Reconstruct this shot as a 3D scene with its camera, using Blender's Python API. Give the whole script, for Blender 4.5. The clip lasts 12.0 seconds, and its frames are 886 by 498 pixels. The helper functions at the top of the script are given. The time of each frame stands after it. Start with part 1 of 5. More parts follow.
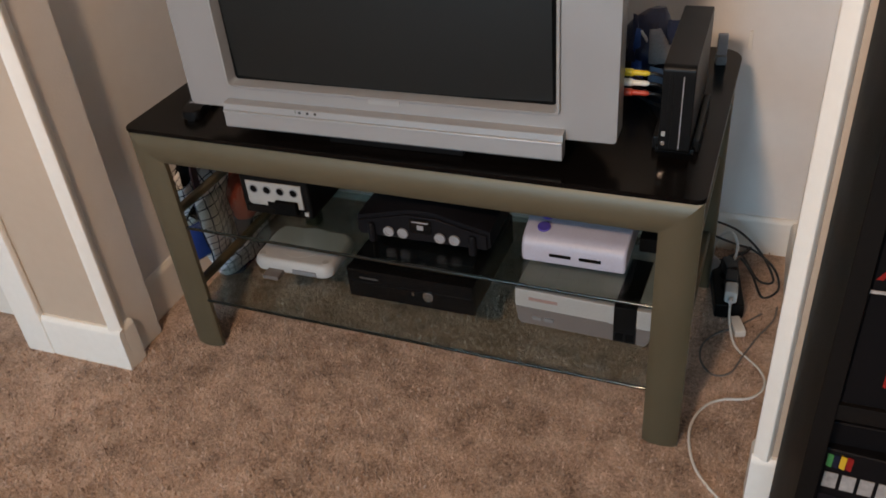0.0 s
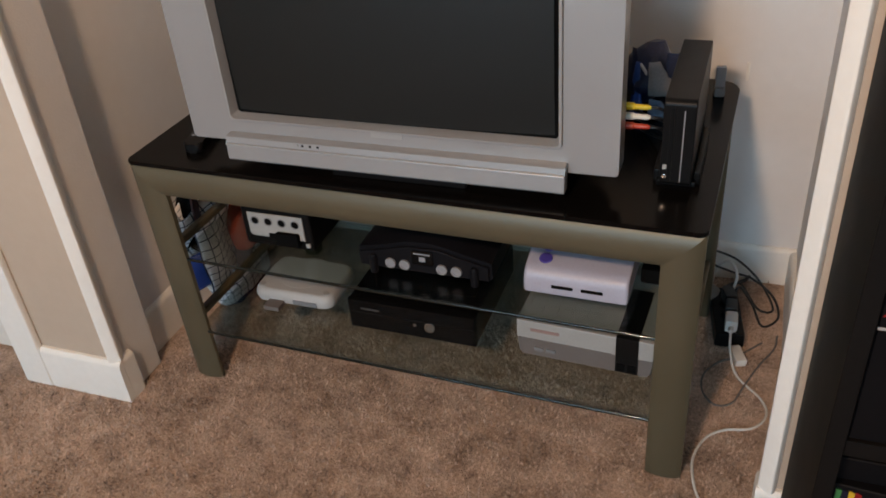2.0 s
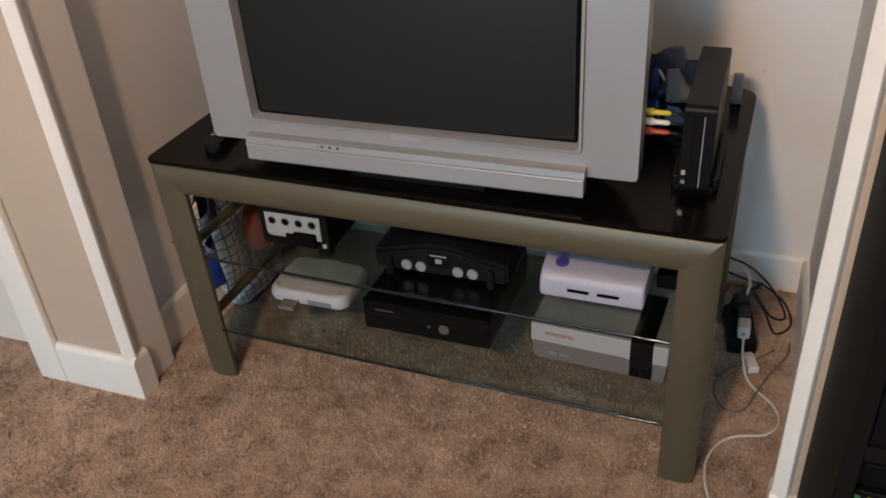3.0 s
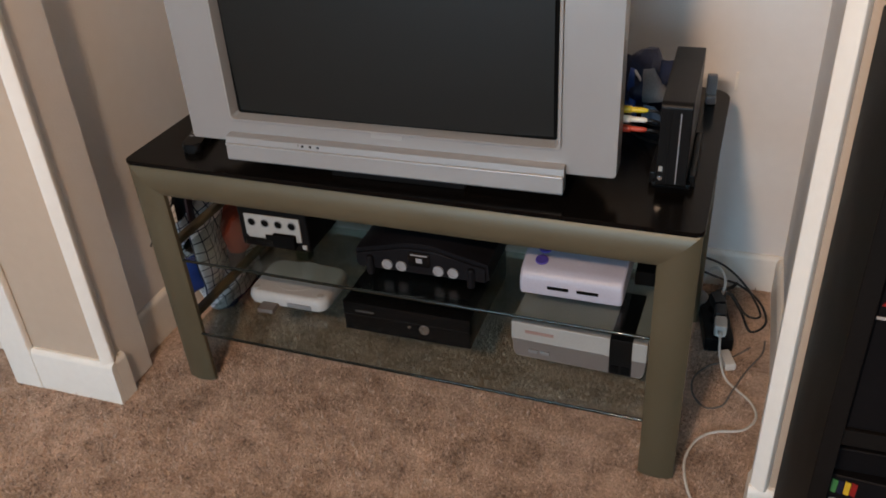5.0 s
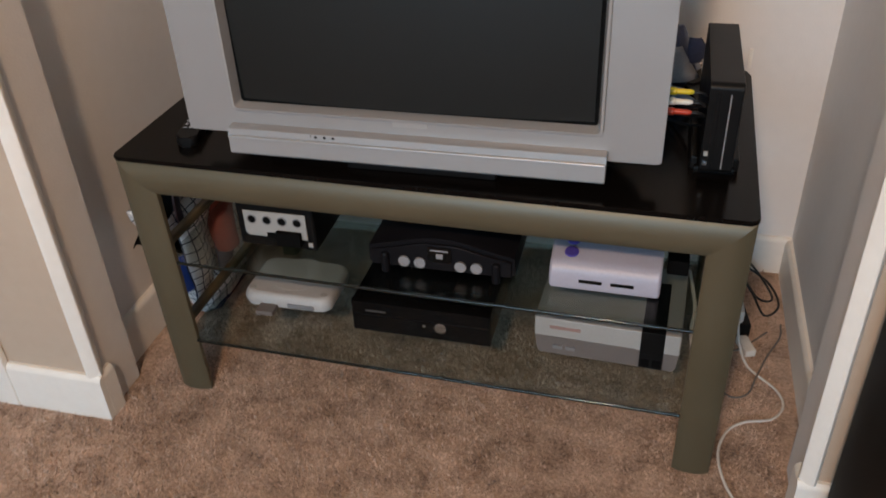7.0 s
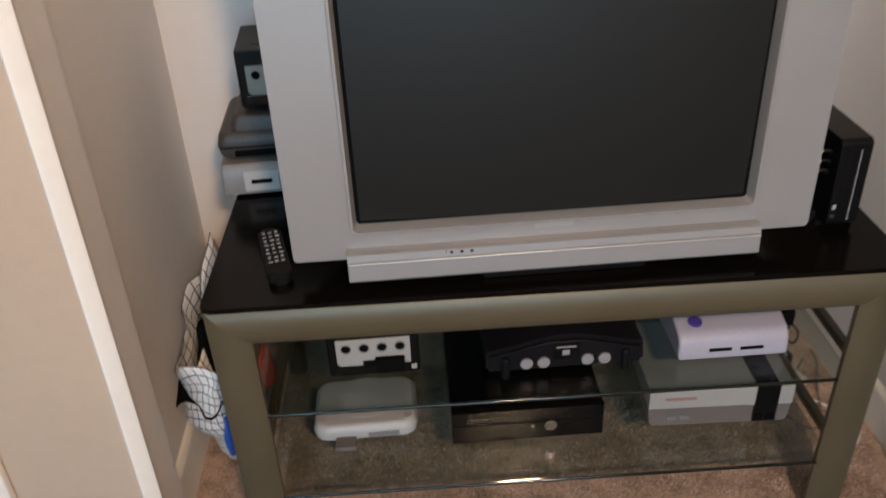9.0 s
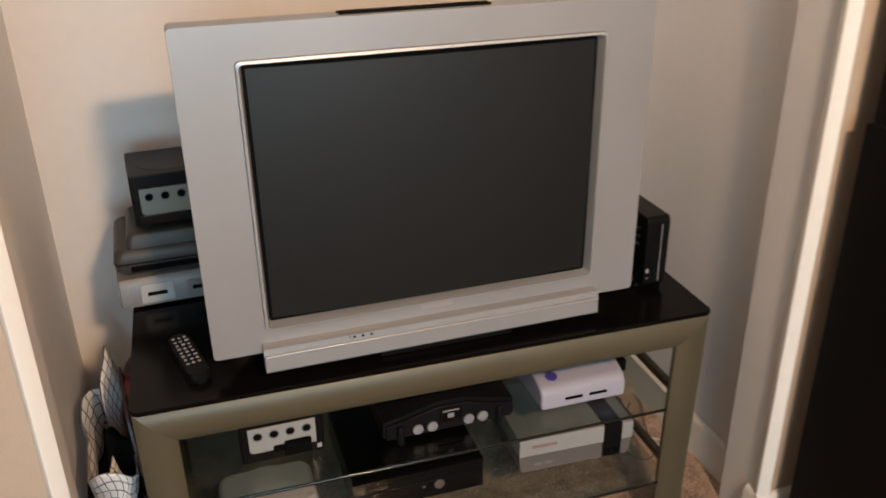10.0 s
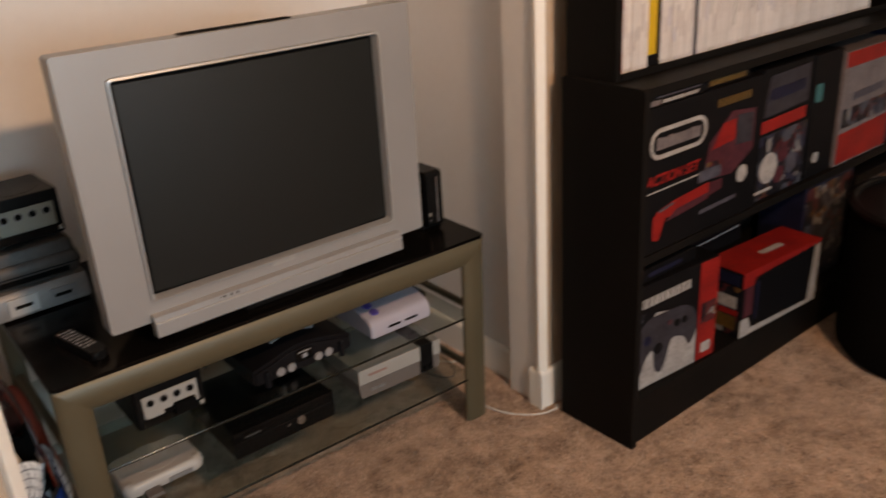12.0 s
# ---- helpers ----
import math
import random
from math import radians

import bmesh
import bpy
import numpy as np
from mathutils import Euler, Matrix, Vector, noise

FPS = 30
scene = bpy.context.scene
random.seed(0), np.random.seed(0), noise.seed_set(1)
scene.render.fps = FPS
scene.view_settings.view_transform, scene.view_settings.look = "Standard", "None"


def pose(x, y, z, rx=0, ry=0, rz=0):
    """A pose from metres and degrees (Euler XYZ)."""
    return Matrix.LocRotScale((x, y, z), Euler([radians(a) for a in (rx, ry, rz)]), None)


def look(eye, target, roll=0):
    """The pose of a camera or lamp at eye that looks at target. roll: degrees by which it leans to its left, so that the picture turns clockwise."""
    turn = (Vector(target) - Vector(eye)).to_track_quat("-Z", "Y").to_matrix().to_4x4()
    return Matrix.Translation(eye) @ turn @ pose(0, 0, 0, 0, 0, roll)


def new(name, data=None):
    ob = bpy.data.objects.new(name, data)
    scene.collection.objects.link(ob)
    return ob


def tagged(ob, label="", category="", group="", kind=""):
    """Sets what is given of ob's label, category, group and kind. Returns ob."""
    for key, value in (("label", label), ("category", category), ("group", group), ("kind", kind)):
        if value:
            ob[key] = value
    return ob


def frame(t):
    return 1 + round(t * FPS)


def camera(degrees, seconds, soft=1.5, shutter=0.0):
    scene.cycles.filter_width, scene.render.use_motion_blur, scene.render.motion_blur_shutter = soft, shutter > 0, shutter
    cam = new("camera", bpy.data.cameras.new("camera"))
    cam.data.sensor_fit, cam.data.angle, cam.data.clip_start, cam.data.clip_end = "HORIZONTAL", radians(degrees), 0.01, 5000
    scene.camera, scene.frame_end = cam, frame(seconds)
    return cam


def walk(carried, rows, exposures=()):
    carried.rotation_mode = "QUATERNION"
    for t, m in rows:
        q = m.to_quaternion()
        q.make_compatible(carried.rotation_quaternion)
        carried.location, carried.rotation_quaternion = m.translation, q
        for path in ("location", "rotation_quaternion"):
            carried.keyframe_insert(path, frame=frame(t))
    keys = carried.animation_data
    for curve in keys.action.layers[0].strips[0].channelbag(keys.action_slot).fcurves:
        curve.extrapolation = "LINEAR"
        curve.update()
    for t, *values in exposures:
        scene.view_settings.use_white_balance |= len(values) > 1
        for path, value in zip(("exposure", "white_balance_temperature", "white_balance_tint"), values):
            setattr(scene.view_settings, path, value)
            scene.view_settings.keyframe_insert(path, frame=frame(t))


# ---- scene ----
cam = camera(55.0, 12.0, soft=1.7, shutter=0.5)
PATH = [
    (0, (-0.01, -0.019, 1.202), (-0.645, 1.494, 0.058), -5.2),
    (0.5, (-0.024, -0.032, 1.207), (-0.647, 1.486, 0.062), -3.8),
    (1, (-0.028, -0.032, 1.218), (-0.657, 1.501, 0.099), -4.1),
    (1.5, (-0.029, -0.027, 1.213), (-0.668, 1.511, 0.105), -5.2),
    (2, (-0.025, -0.018, 1.217), (-0.653, 1.53, 0.117), -5.0),
    (2.5, (-0.034, -0.029, 1.221), (-0.66, 1.527, 0.131), -4.1),
    (3, (-0.044, -0.034, 1.22), (-0.681, 1.516, 0.129), -4.3),
    (5, (-0.048, -0.056, 1.204), (-0.633, 1.529, 0.135), -3.6),
    (5.5, (-0.069, -0.058, 1.193), (-0.637, 1.536, 0.126), -3.5),
    (6, (-0.077, -0.046, 1.184), (-0.647, 1.527, 0.089), -4.2),
    (6.5, (-0.118, -0.029, 1.18), (-0.654, 1.549, 0.075), -4.0),
    (6.7, (-0.149, -0.017, 1.177), (-0.657, 1.562, 0.059), -3.5),
    (8.3, (-0.601, 0.052, 1.205), (-0.668, 1.748, 0.148), -2.8),
    (8.5, (-0.643, 0.091, 1.205), (-0.736, 1.762, 0.109), -4.9),
    (9, (-0.78, 0.076, 1.225), (-0.701, 1.782, 0.184), -2.8),
    (9.5, (-0.917, -0.009, 1.273), (-0.543, 1.716, 0.332), -1.6),
    (10, (-0.954, -0.093, 1.324), (-0.395, 1.626, 0.467), -0.8),
    (10.5, (-1.021, -0.289, 1.316), (-0.373, 1.438, 0.544), -3.4),
    (11, (-1.126, -0.418, 1.323), (-0.434, 1.278, 0.52), -5.1),
    (11.5, (-1.256, -0.399, 1.321), (-0.37, 1.189, 0.489), -4.5),
    (12, (-1.335, -0.396, 1.34), (-0.198, 1.045, 0.547), -3.4),
]
EXPOSURES = [(0, -0.48, 8600, 21), (6.5, -0.46, 8450, 21), (8.5, -0.31, 8000, 19), (9.5, -0.36, 9400, 23), (10.0, -0.31, 9900, 23), (10.5, -0.43, 10300, 25), (11.0, -0.58, 10700, 26), (11.5, -0.63, 11000, 27), (12.0, -0.70, 11300, 29)]
walk(cam, [(t, look(eye, target, roll)) for t, eye, target, roll in PATH], EXPOSURES)

# ---- light ----
LAMP = (-0.42, -0.86, 2.03)
world = bpy.data.worlds.new("world")
world.use_nodes = True
world.node_tree.nodes["Background"].inputs["Color"].default_value = (0.45, 0.65, 1.0, 1)
world.node_tree.nodes["Background"].inputs["Strength"].default_value = 0.15
scene.world = world


def lamp(name, kind, m, energy, colour, **kw):
    data = bpy.data.lights.new(name, kind)
    data.energy, data.color = energy, colour
    if kind == "POINT":
        data.shadow_soft_size = kw["radius"]
    else:
        data.shape, data.size, data.size_y = "RECTANGLE", kw["size"], kw["size_y"]
    ob = new(name, data)
    ob.matrix_world = m
    return ob


lamp("pendant_bulb", "POINT", pose(*LAMP), 395, (1.0, 0.80, 0.62), radius=0.11)
# blue fill, added to cool the shadows; no window is seen
lamp("added_cool_fill", "AREA", pose(-1.0, -4.48, 1.45, 90, 0, 0), 250, (0.26, 0.62, 1.0), size=3.0, size_y=1.2)

# ---- materials ----


def nodes_of(name):
    m = bpy.data.materials.new(name)
    m.use_nodes = True
    return m, m.node_tree.nodes, m.node_tree.links, m.node_tree.nodes["Principled BSDF"]


def surface(name, a, b=None, rough=0.5, metal=0.0, scale=8.0, fine=120.0, bump=0.0, bump_scale=300.0, rough_var=0.08, coat=0.0, spec=0.5, vary=0.0):
    """A material with two scales of variation between the colours a and b, uneven gloss and fine relief."""
    m, n, l, p = nodes_of(name)
    b = b or tuple(c * 0.82 for c in a)
    tc = n.new("ShaderNodeTexCoord")
    big, small = n.new("ShaderNodeTexNoise"), n.new("ShaderNodeTexNoise")
    big.inputs["Scale"].default_value, big.inputs["Detail"].default_value = scale, 4
    small.inputs["Scale"].default_value, small.inputs["Detail"].default_value = fine, 3
    for t in (big, small):
        l.new(tc.outputs["Object"], t.inputs["Vector"])
    mean = n.new("ShaderNodeMath")
    mean.operation = "MULTIPLY_ADD"
    mean.inputs[1].default_value = 0.6
    half = n.new("ShaderNodeMath")
    half.operation = "MULTIPLY"
    half.inputs[1].default_value = 0.4
    l.new(small.outputs["Fac"], half.inputs[0])
    l.new(big.outputs["Fac"], mean.inputs[0])
    l.new(half.outputs[0], mean.inputs[2])
    ramp = n.new("ShaderNodeValToRGB")
    ramp.color_ramp.elements[0].position, ramp.color_ramp.elements[1].position = 0.3, 0.7
    ramp.color_ramp.elements[0].color, ramp.color_ramp.elements[1].color = (*b, 1), (*a, 1)
    l.new(mean.outputs[0], ramp.inputs["Fac"])
    colour = ramp.outputs["Color"]
    if vary:
        info, hsv, mr = n.new("ShaderNodeObjectInfo"), n.new("ShaderNodeHueSaturation"), n.new("ShaderNodeMapRange")
        mr.inputs["To Min"].default_value, mr.inputs["To Max"].default_value = 1 - vary, 1 + vary
        l.new(info.outputs["Random"], mr.inputs["Value"])
        l.new(mr.outputs["Result"], hsv.inputs["Value"])
        l.new(colour, hsv.inputs["Color"])
        colour = hsv.outputs["Color"]
    l.new(colour, p.inputs["Base Color"])
    rr = n.new("ShaderNodeMapRange")
    rr.inputs["To Min"].default_value, rr.inputs["To Max"].default_value = max(0.02, rough - rough_var), min(1, rough + rough_var)
    l.new(big.outputs["Fac"], rr.inputs["Value"])
    l.new(rr.outputs["Result"], p.inputs["Roughness"])
    p.inputs["Metallic"].default_value = metal
    p.inputs["Specular IOR Level"].default_value = spec
    p.inputs["Coat Weight"].default_value = coat
    if bump:
        rel, bm = n.new("ShaderNodeTexNoise"), n.new("ShaderNodeBump")
        rel.inputs["Scale"].default_value, rel.inputs["Detail"].default_value = bump_scale, 4
        l.new(tc.outputs["Object"], rel.inputs["Vector"])
        bm.inputs["Strength"].default_value, bm.inputs["Distance"].default_value = bump, 0.002
        l.new(rel.outputs["Fac"], bm.inputs["Height"])
        l.new(bm.outputs["Normal"], p.inputs["Normal"])
    return m


def carpet_material(name="carpet", single=0.0):
    """Brown cut pile; single: how far each tuft differs from the next."""
    m, n, l, p = nodes_of(name)
    tc = n.new("ShaderNodeTexCoord")

    def noise_of(scale, detail, rough=0.6):
        t = n.new("ShaderNodeTexNoise")
        t.inputs["Scale"].default_value, t.inputs["Detail"].default_value, t.inputs["Roughness"].default_value = scale, detail, rough
        l.new(tc.outputs["Object"], t.inputs["Vector"])
        return t.outputs["Fac"]

    def mul_add(x, k, y):
        t = n.new("ShaderNodeMath")
        t.operation = "MULTIPLY_ADD"
        t.inputs[1].default_value = k
        l.new(x, t.inputs[0])
        if isinstance(y, float):
            t.inputs[2].default_value = y
        else:
            l.new(y, t.inputs[2])
        return t.outputs[0]
    wide, patch, tuft, hair = noise_of(5, 3), noise_of(17, 5, 0.72), noise_of(150, 3, 0.7), noise_of(520, 2)
    v = mul_add(wide, 0.45, mul_add(patch, 0.75, mul_add(tuft, 0.62, mul_add(hair, 0.35, -0.545))))
    ramp = n.new("ShaderNodeValToRGB")
    ramp.color_ramp.elements[0].position, ramp.color_ramp.elements[1].position = 0.3, 0.72
    ramp.color_ramp.elements[0].color, ramp.color_ramp.elements[1].color = (0.15, 0.094, 0.070, 1), (0.76, 0.55, 0.44, 1)
    mid = ramp.color_ramp.elements.new(0.5)
    mid.color = (0.475, 0.325, 0.247, 1)
    if single:
        v = mul_add(n.new("ShaderNodeNewGeometry").outputs["Random Per Island"], single, mul_add(v, 1.0, -0.45 * single))
    l.new(v, ramp.inputs["Fac"])
    l.new(ramp.outputs["Color"], p.inputs["Base Color"])
    p.inputs["Roughness"].default_value = 0.95
    p.inputs["Specular IOR Level"].default_value = 0.1
    p.inputs["Sheen Weight"].default_value = 0.15
    b = n.new("ShaderNodeBump")
    b.inputs["Strength"].default_value, b.inputs["Distance"].default_value = 0.8, 0.006
    l.new(mul_add(tuft, 1.0, mul_add(patch, 1.0, hair)), b.inputs["Height"])
    l.new(b.outputs["Normal"], p.inputs["Normal"])
    return m


def glass_material(name, tint, rough=0.02):
    m, n, l, p = nodes_of(name)
    n.remove(p)
    clear, gloss, mix, edge = n.new("ShaderNodeBsdfTransparent"), n.new("ShaderNodeBsdfGlossy"), n.new("ShaderNodeMixShader"), n.new("ShaderNodeLayerWeight")
    clear.inputs["Color"].default_value = (*tint, 1)
    gloss.inputs["Roughness"].default_value = rough
    steep, lift = n.new("ShaderNodeMath"), n.new("ShaderNodeMath")
    steep.operation, lift.operation = "POWER", "MULTIPLY_ADD"
    steep.inputs[1].default_value, lift.inputs[1].default_value, lift.inputs[2].default_value = 4.5, 0.8, 0.04
    l.new(edge.outputs["Facing"], steep.inputs[0])
    l.new(steep.outputs[0], lift.inputs[0])
    l.new(lift.outputs[0], mix.inputs["Fac"])
    l.new(clear.outputs["BSDF"], mix.inputs[1])
    l.new(gloss.outputs["BSDF"], mix.inputs[2])
    l.new(mix.outputs["Shader"], n["Material Output"].inputs["Surface"])
    return m


def check_material():
    """White cotton with a thin dark blue windowpane check."""
    m, n, l, p = nodes_of("check_cloth")
    tc, sep = n.new("ShaderNodeTexCoord"), n.new("ShaderNodeSeparateXYZ")
    l.new(tc.outputs["UV"], sep.inputs["Vector"])
    lines = []
    for axis in ("X", "Y"):
        fr, lt = n.new("ShaderNodeMath"), n.new("ShaderNodeMath")
        fr.operation, lt.operation = "FRACT", "LESS_THAN"
        lt.inputs[1].default_value = 0.11
        l.new(sep.outputs[axis], fr.inputs[0])
        l.new(fr.outputs[0], lt.inputs[0])
        lines.append(lt.outputs[0])
    mx = n.new("ShaderNodeMath")
    mx.operation = "MAXIMUM"
    l.new(lines[0], mx.inputs[0])
    l.new(lines[1], mx.inputs[1])
    mix = n.new("ShaderNodeMix")
    mix.data_type = "RGBA"
    mix.inputs["A"].default_value, mix.inputs["B"].default_value = (0.80, 0.80, 0.80, 1), (0.022, 0.030, 0.060, 1)
    l.new(mx.outputs[0], mix.inputs["Factor"])
    l.new(mix.outputs["Result"], p.inputs["Base Color"])
    p.inputs["Roughness"].default_value = 0.9
    weave, b = n.new("ShaderNodeTexNoise"), n.new("ShaderNodeBump")
    weave.inputs["Scale"].default_value = 700
    l.new(tc.outputs["Object"], weave.inputs["Vector"])
    b.inputs["Strength"].default_value, b.inputs["Distance"].default_value = 0.3, 0.001
    l.new(weave.outputs["Fac"], b.inputs["Height"])
    l.new(b.outputs["Normal"], p.inputs["Normal"])
    return m


def collage_material():
    """Small dark printed pictures that run into one another."""
    m, n, l, p = nodes_of("printed_collage")
    tc, cells, blur, hsv, ramp = (n.new("ShaderNode" + k) for k in ("TexCoord", "TexVoronoi", "TexNoise", "HueSaturation", "ValToRGB"))
    cells.inputs["Scale"].default_value, cells.inputs["Randomness"].default_value = 38, 1.0
    blur.inputs["Scale"].default_value, blur.inputs["Detail"].default_value = 30, 5
    add = n.new("ShaderNodeMixRGB")
    add.blend_type, add.inputs["Fac"].default_value = "ADD", 0.06
    l.new(tc.outputs["Object"], blur.inputs["Vector"])
    l.new(tc.outputs["Object"], add.inputs["Color1"])
    l.new(blur.outputs["Color"], add.inputs["Color2"])
    l.new(add.outputs["Color"], cells.inputs["Vector"])
    sep = n.new("ShaderNodeSeparateColor")
    l.new(cells.outputs["Color"], sep.inputs["Color"])
    stops = ((0.0, (0.006, 0.006, 0.009)), (0.32, (0.02, 0.02, 0.035)), (0.45, (0.07, 0.016, 0.018)), (0.58, (0.05, 0.055, 0.07)), (0.70, (0.012, 0.012, 0.016)), (0.84, (0.17, 0.155, 0.15)), (0.93, (0.10, 0.05, 0.02)))
    ramp.color_ramp.interpolation = "CONSTANT"
    ramp.color_ramp.elements[0].position, ramp.color_ramp.elements[0].color = stops[0][0], (*stops[0][1], 1)
    ramp.color_ramp.elements[1].position, ramp.color_ramp.elements[1].color = stops[-1][0], (*stops[-1][1], 1)
    for pos, col in stops[1:-1]:
        ramp.color_ramp.elements.new(pos).color = (*col, 1)
    l.new(sep.outputs["Red"], ramp.inputs["Fac"])
    n.remove(hsv)
    l.new(ramp.outputs["Color"], p.inputs["Base Color"])
    p.inputs["Roughness"].default_value, p.inputs["Specular IOR Level"].default_value = 0.4, 0.2
    return m


CARPET = carpet_material()
PILE = carpet_material("carpet_pile", 0.3)
ALCOVE = surface("alcove_colour", (0.745, 0.722, 0.705), (0.705, 0.682, 0.665), 0.75, scale=2.5, fine=40, bump=0.25, bump_scale=260, spec=0.3)
WALL = surface("wall_colour", (0.51, 0.40, 0.315), (0.47, 0.365, 0.285), 0.75, scale=2.5, fine=40, bump=0.25, bump_scale=260, spec=0.3)
TRIM = surface("trim_paint", (0.83, 0.80, 0.75), (0.77, 0.74, 0.69), 0.42, scale=6, fine=60, bump=0.1, bump_scale=120)
CEILING = surface("ceiling_paint", (0.75, 0.73, 0.70), None, 0.9, bump=0.4, bump_scale=180)
OLIVE = surface("olive_metal_paint", (0.120, 0.098, 0.061), (0.098, 0.080, 0.049), 0.42, 0.25, scale=5, fine=900, bump=0.05, bump_scale=1500)
DARK_METAL = surface("dark_metal", (0.05, 0.045, 0.035), None, 0.4, 0.5, fine=400)
BLACK_GLASS = surface("black_glass", (0.0045, 0.0037, 0.0034), (0.003, 0.0025, 0.0024), 0.19, scale=9, fine=60, rough_var=0.04, spec=0.10)
SHELF_GLASS = glass_material("shelf_glass", (0.79, 0.825, 0.80))
GLASS_EDGE = surface("glass_edge", (0.004, 0.008, 0.007), (0.003, 0.006, 0.005), 0.10, rough_var=0.03, spec=0.7)
SILVER = surface("silver_plastic", (0.340, 0.340, 0.342), (0.295, 0.295, 0.298), 0.4, 0.35, scale=4, fine=700, bump=0.04, bump_scale=1800)
SILVER_BRIGHT = surface("bright_silver_rim", (0.41, 0.415, 0.42), None, 0.36, 0.4, scale=5, fine=500)
TUBE = surface("picture_tube", (0.0075, 0.0088, 0.0085), (0.0065, 0.0076, 0.0074), 0.46, scale=3, fine=30, rough_var=0.03, spec=0.32)
TUBE_EDGE = surface("tube_edge", (0.0022, 0.0022, 0.0022), None, 0.7, spec=0.08)
BLACK = surface("black_plastic", (0.006, 0.0057, 0.006), (0.004, 0.004, 0.004), 0.4, spec=0.14, scale=12, fine=300, bump=0.08, bump_scale=900)
GLOSS_BLACK = surface("gloss_black", (0.0045, 0.0045, 0.005), (0.0035, 0.0035, 0.0035), 0.2, scale=10, fine=100, spec=0.3)
MATT_BLACK = surface("matt_black", (0.005, 0.0048, 0.0048), (0.0035, 0.0035, 0.0035), 0.9, spec=0.04, fine=200, bump=0.15, bump_scale=500)
CHARCOAL = surface("charcoal_plastic", (0.008, 0.0077, 0.0095), (0.0055, 0.0053, 0.0065), 0.42, spec=0.13, fine=300, bump=0.08, bump_scale=900)
PORT_GREY = surface("port_grey", (0.28, 0.275, 0.285), None, 0.4, fine=200)
PALE_GREY = surface("pale_grey_plastic", (0.36, 0.352, 0.335), (0.30, 0.293, 0.277), 0.45, scale=10, fine=250, bump=0.06, bump_scale=900)
DUN_GREY = surface("dun_grey_plastic", (0.150, 0.127, 0.116), (0.122, 0.102, 0.094), 0.5, scale=12, fine=260, bump=0.08, bump_scale=800)
LAVENDER = surface("pale_lavender_plastic", (0.41, 0.395, 0.465), (0.36, 0.345, 0.41), 0.42, scale=10, fine=220, bump=0.06, bump_scale=900)
WHITE_PLASTIC = surface("white_plastic", (0.44, 0.43, 0.42), (0.37, 0.36, 0.35), 0.42, scale=14, fine=260, bump=0.05, bump_scale=900)
MID_GREY = surface("mid_grey_plastic", (0.20, 0.20, 0.205), (0.15, 0.15, 0.155), 0.45, scale=12, fine=200)
PURPLE = surface("purple_button", (0.075, 0.055, 0.30), None, 0.35, fine=100)
CHROME = surface("chrome", (0.62, 0.62, 0.63), None, 0.18, 0.95, fine=100)
SMOKE = surface("smoky_grey_plastic", (0.062, 0.057, 0.055), (0.036, 0.034, 0.033), 0.45, scale=20, fine=120, spec=0.3)
BOOKCASE = surface("black_stained_board", (0.0068, 0.0056, 0.0051), (0.0042, 0.0036, 0.0033), 0.55, scale=7, fine=140, bump=0.12, bump_scale=240, spec=0.10)
DOOR_PAINT = surface("door_paint", (0.74, 0.70, 0.64), (0.68, 0.64, 0.585), 0.5, scale=3, fine=50, bump=0.1, bump_scale=150)
CHECK = check_material()
RED_CLOTH = surface("red_cloth", (0.36, 0.055, 0.028), (0.22, 0.03, 0.02), 0.85, scale=25, fine=300, bump=0.3, bump_scale=500)
MAROON = surface("maroon_leather", (0.075, 0.015, 0.014), (0.04, 0.01, 0.01), 0.45, scale=20, fine=200)
NAVY_CLOTH = surface("navy_cloth", (0.026, 0.040, 0.095), (0.012, 0.017, 0.038), 0.8, scale=20, fine=300, bump=0.3, bump_scale=500)
GREY_CLOTH = surface("grey_cloth", (0.36, 0.335, 0.33), (0.22, 0.21, 0.215), 0.8, scale=20, fine=300, bump=0.3, bump_scale=500)
BLUE_CLOTH = surface("pale_blue_cloth", (0.16, 0.235, 0.33), (0.09, 0.15, 0.24), 0.85, scale=20, fine=300, bump=0.3, bump_scale=500)
BLUE = surface("blue_plastic", (0.01, 0.09, 0.40), (0.008, 0.06, 0.28), 0.35)
YELLOW = surface("yellow_plug", (0.62, 0.46, 0.02), None, 0.4)
PLUG_WHITE = surface("white_plug", (0.72, 0.70, 0.62), None, 0.45)
PLUG_RED = surface("red_plug", (0.50, 0.045, 0.02), None, 0.4)
CABLE_WHITE = surface("white_cable", (0.68, 0.66, 0.63), None, 0.45)
CABLE_BLACK = surface("black_cable", (0.012, 0.012, 0.013), None, 0.4)
CABLE_GREY = surface("grey_cable", (0.17, 0.155, 0.145), None, 0.5)
CARD_BLACK = surface("black_printed_card", (0.006, 0.0055, 0.0065), (0.004, 0.004, 0.0045), 0.45, spec=0.07, scale=10, fine=150)
CARD_RED = surface("red_printed_card", (0.35, 0.018, 0.015), (0.14, 0.008, 0.008), 0.4, spec=0.2, scale=10, fine=150)
CARD_WHITE = surface("white_printed_card", (0.40, 0.37, 0.355), (0.20, 0.185, 0.18), 0.4, scale=30, fine=120, spec=0.25)
CARD_GREY = surface("grey_printed_card", (0.085, 0.080, 0.10), (0.022, 0.020, 0.028), 0.4, spec=0.25, scale=38, fine=90)
CARD_MAROON = surface("maroon_printed_card", (0.095, 0.022, 0.030), (0.030, 0.008, 0.012), 0.4, spec=0.25, scale=34, fine=90)
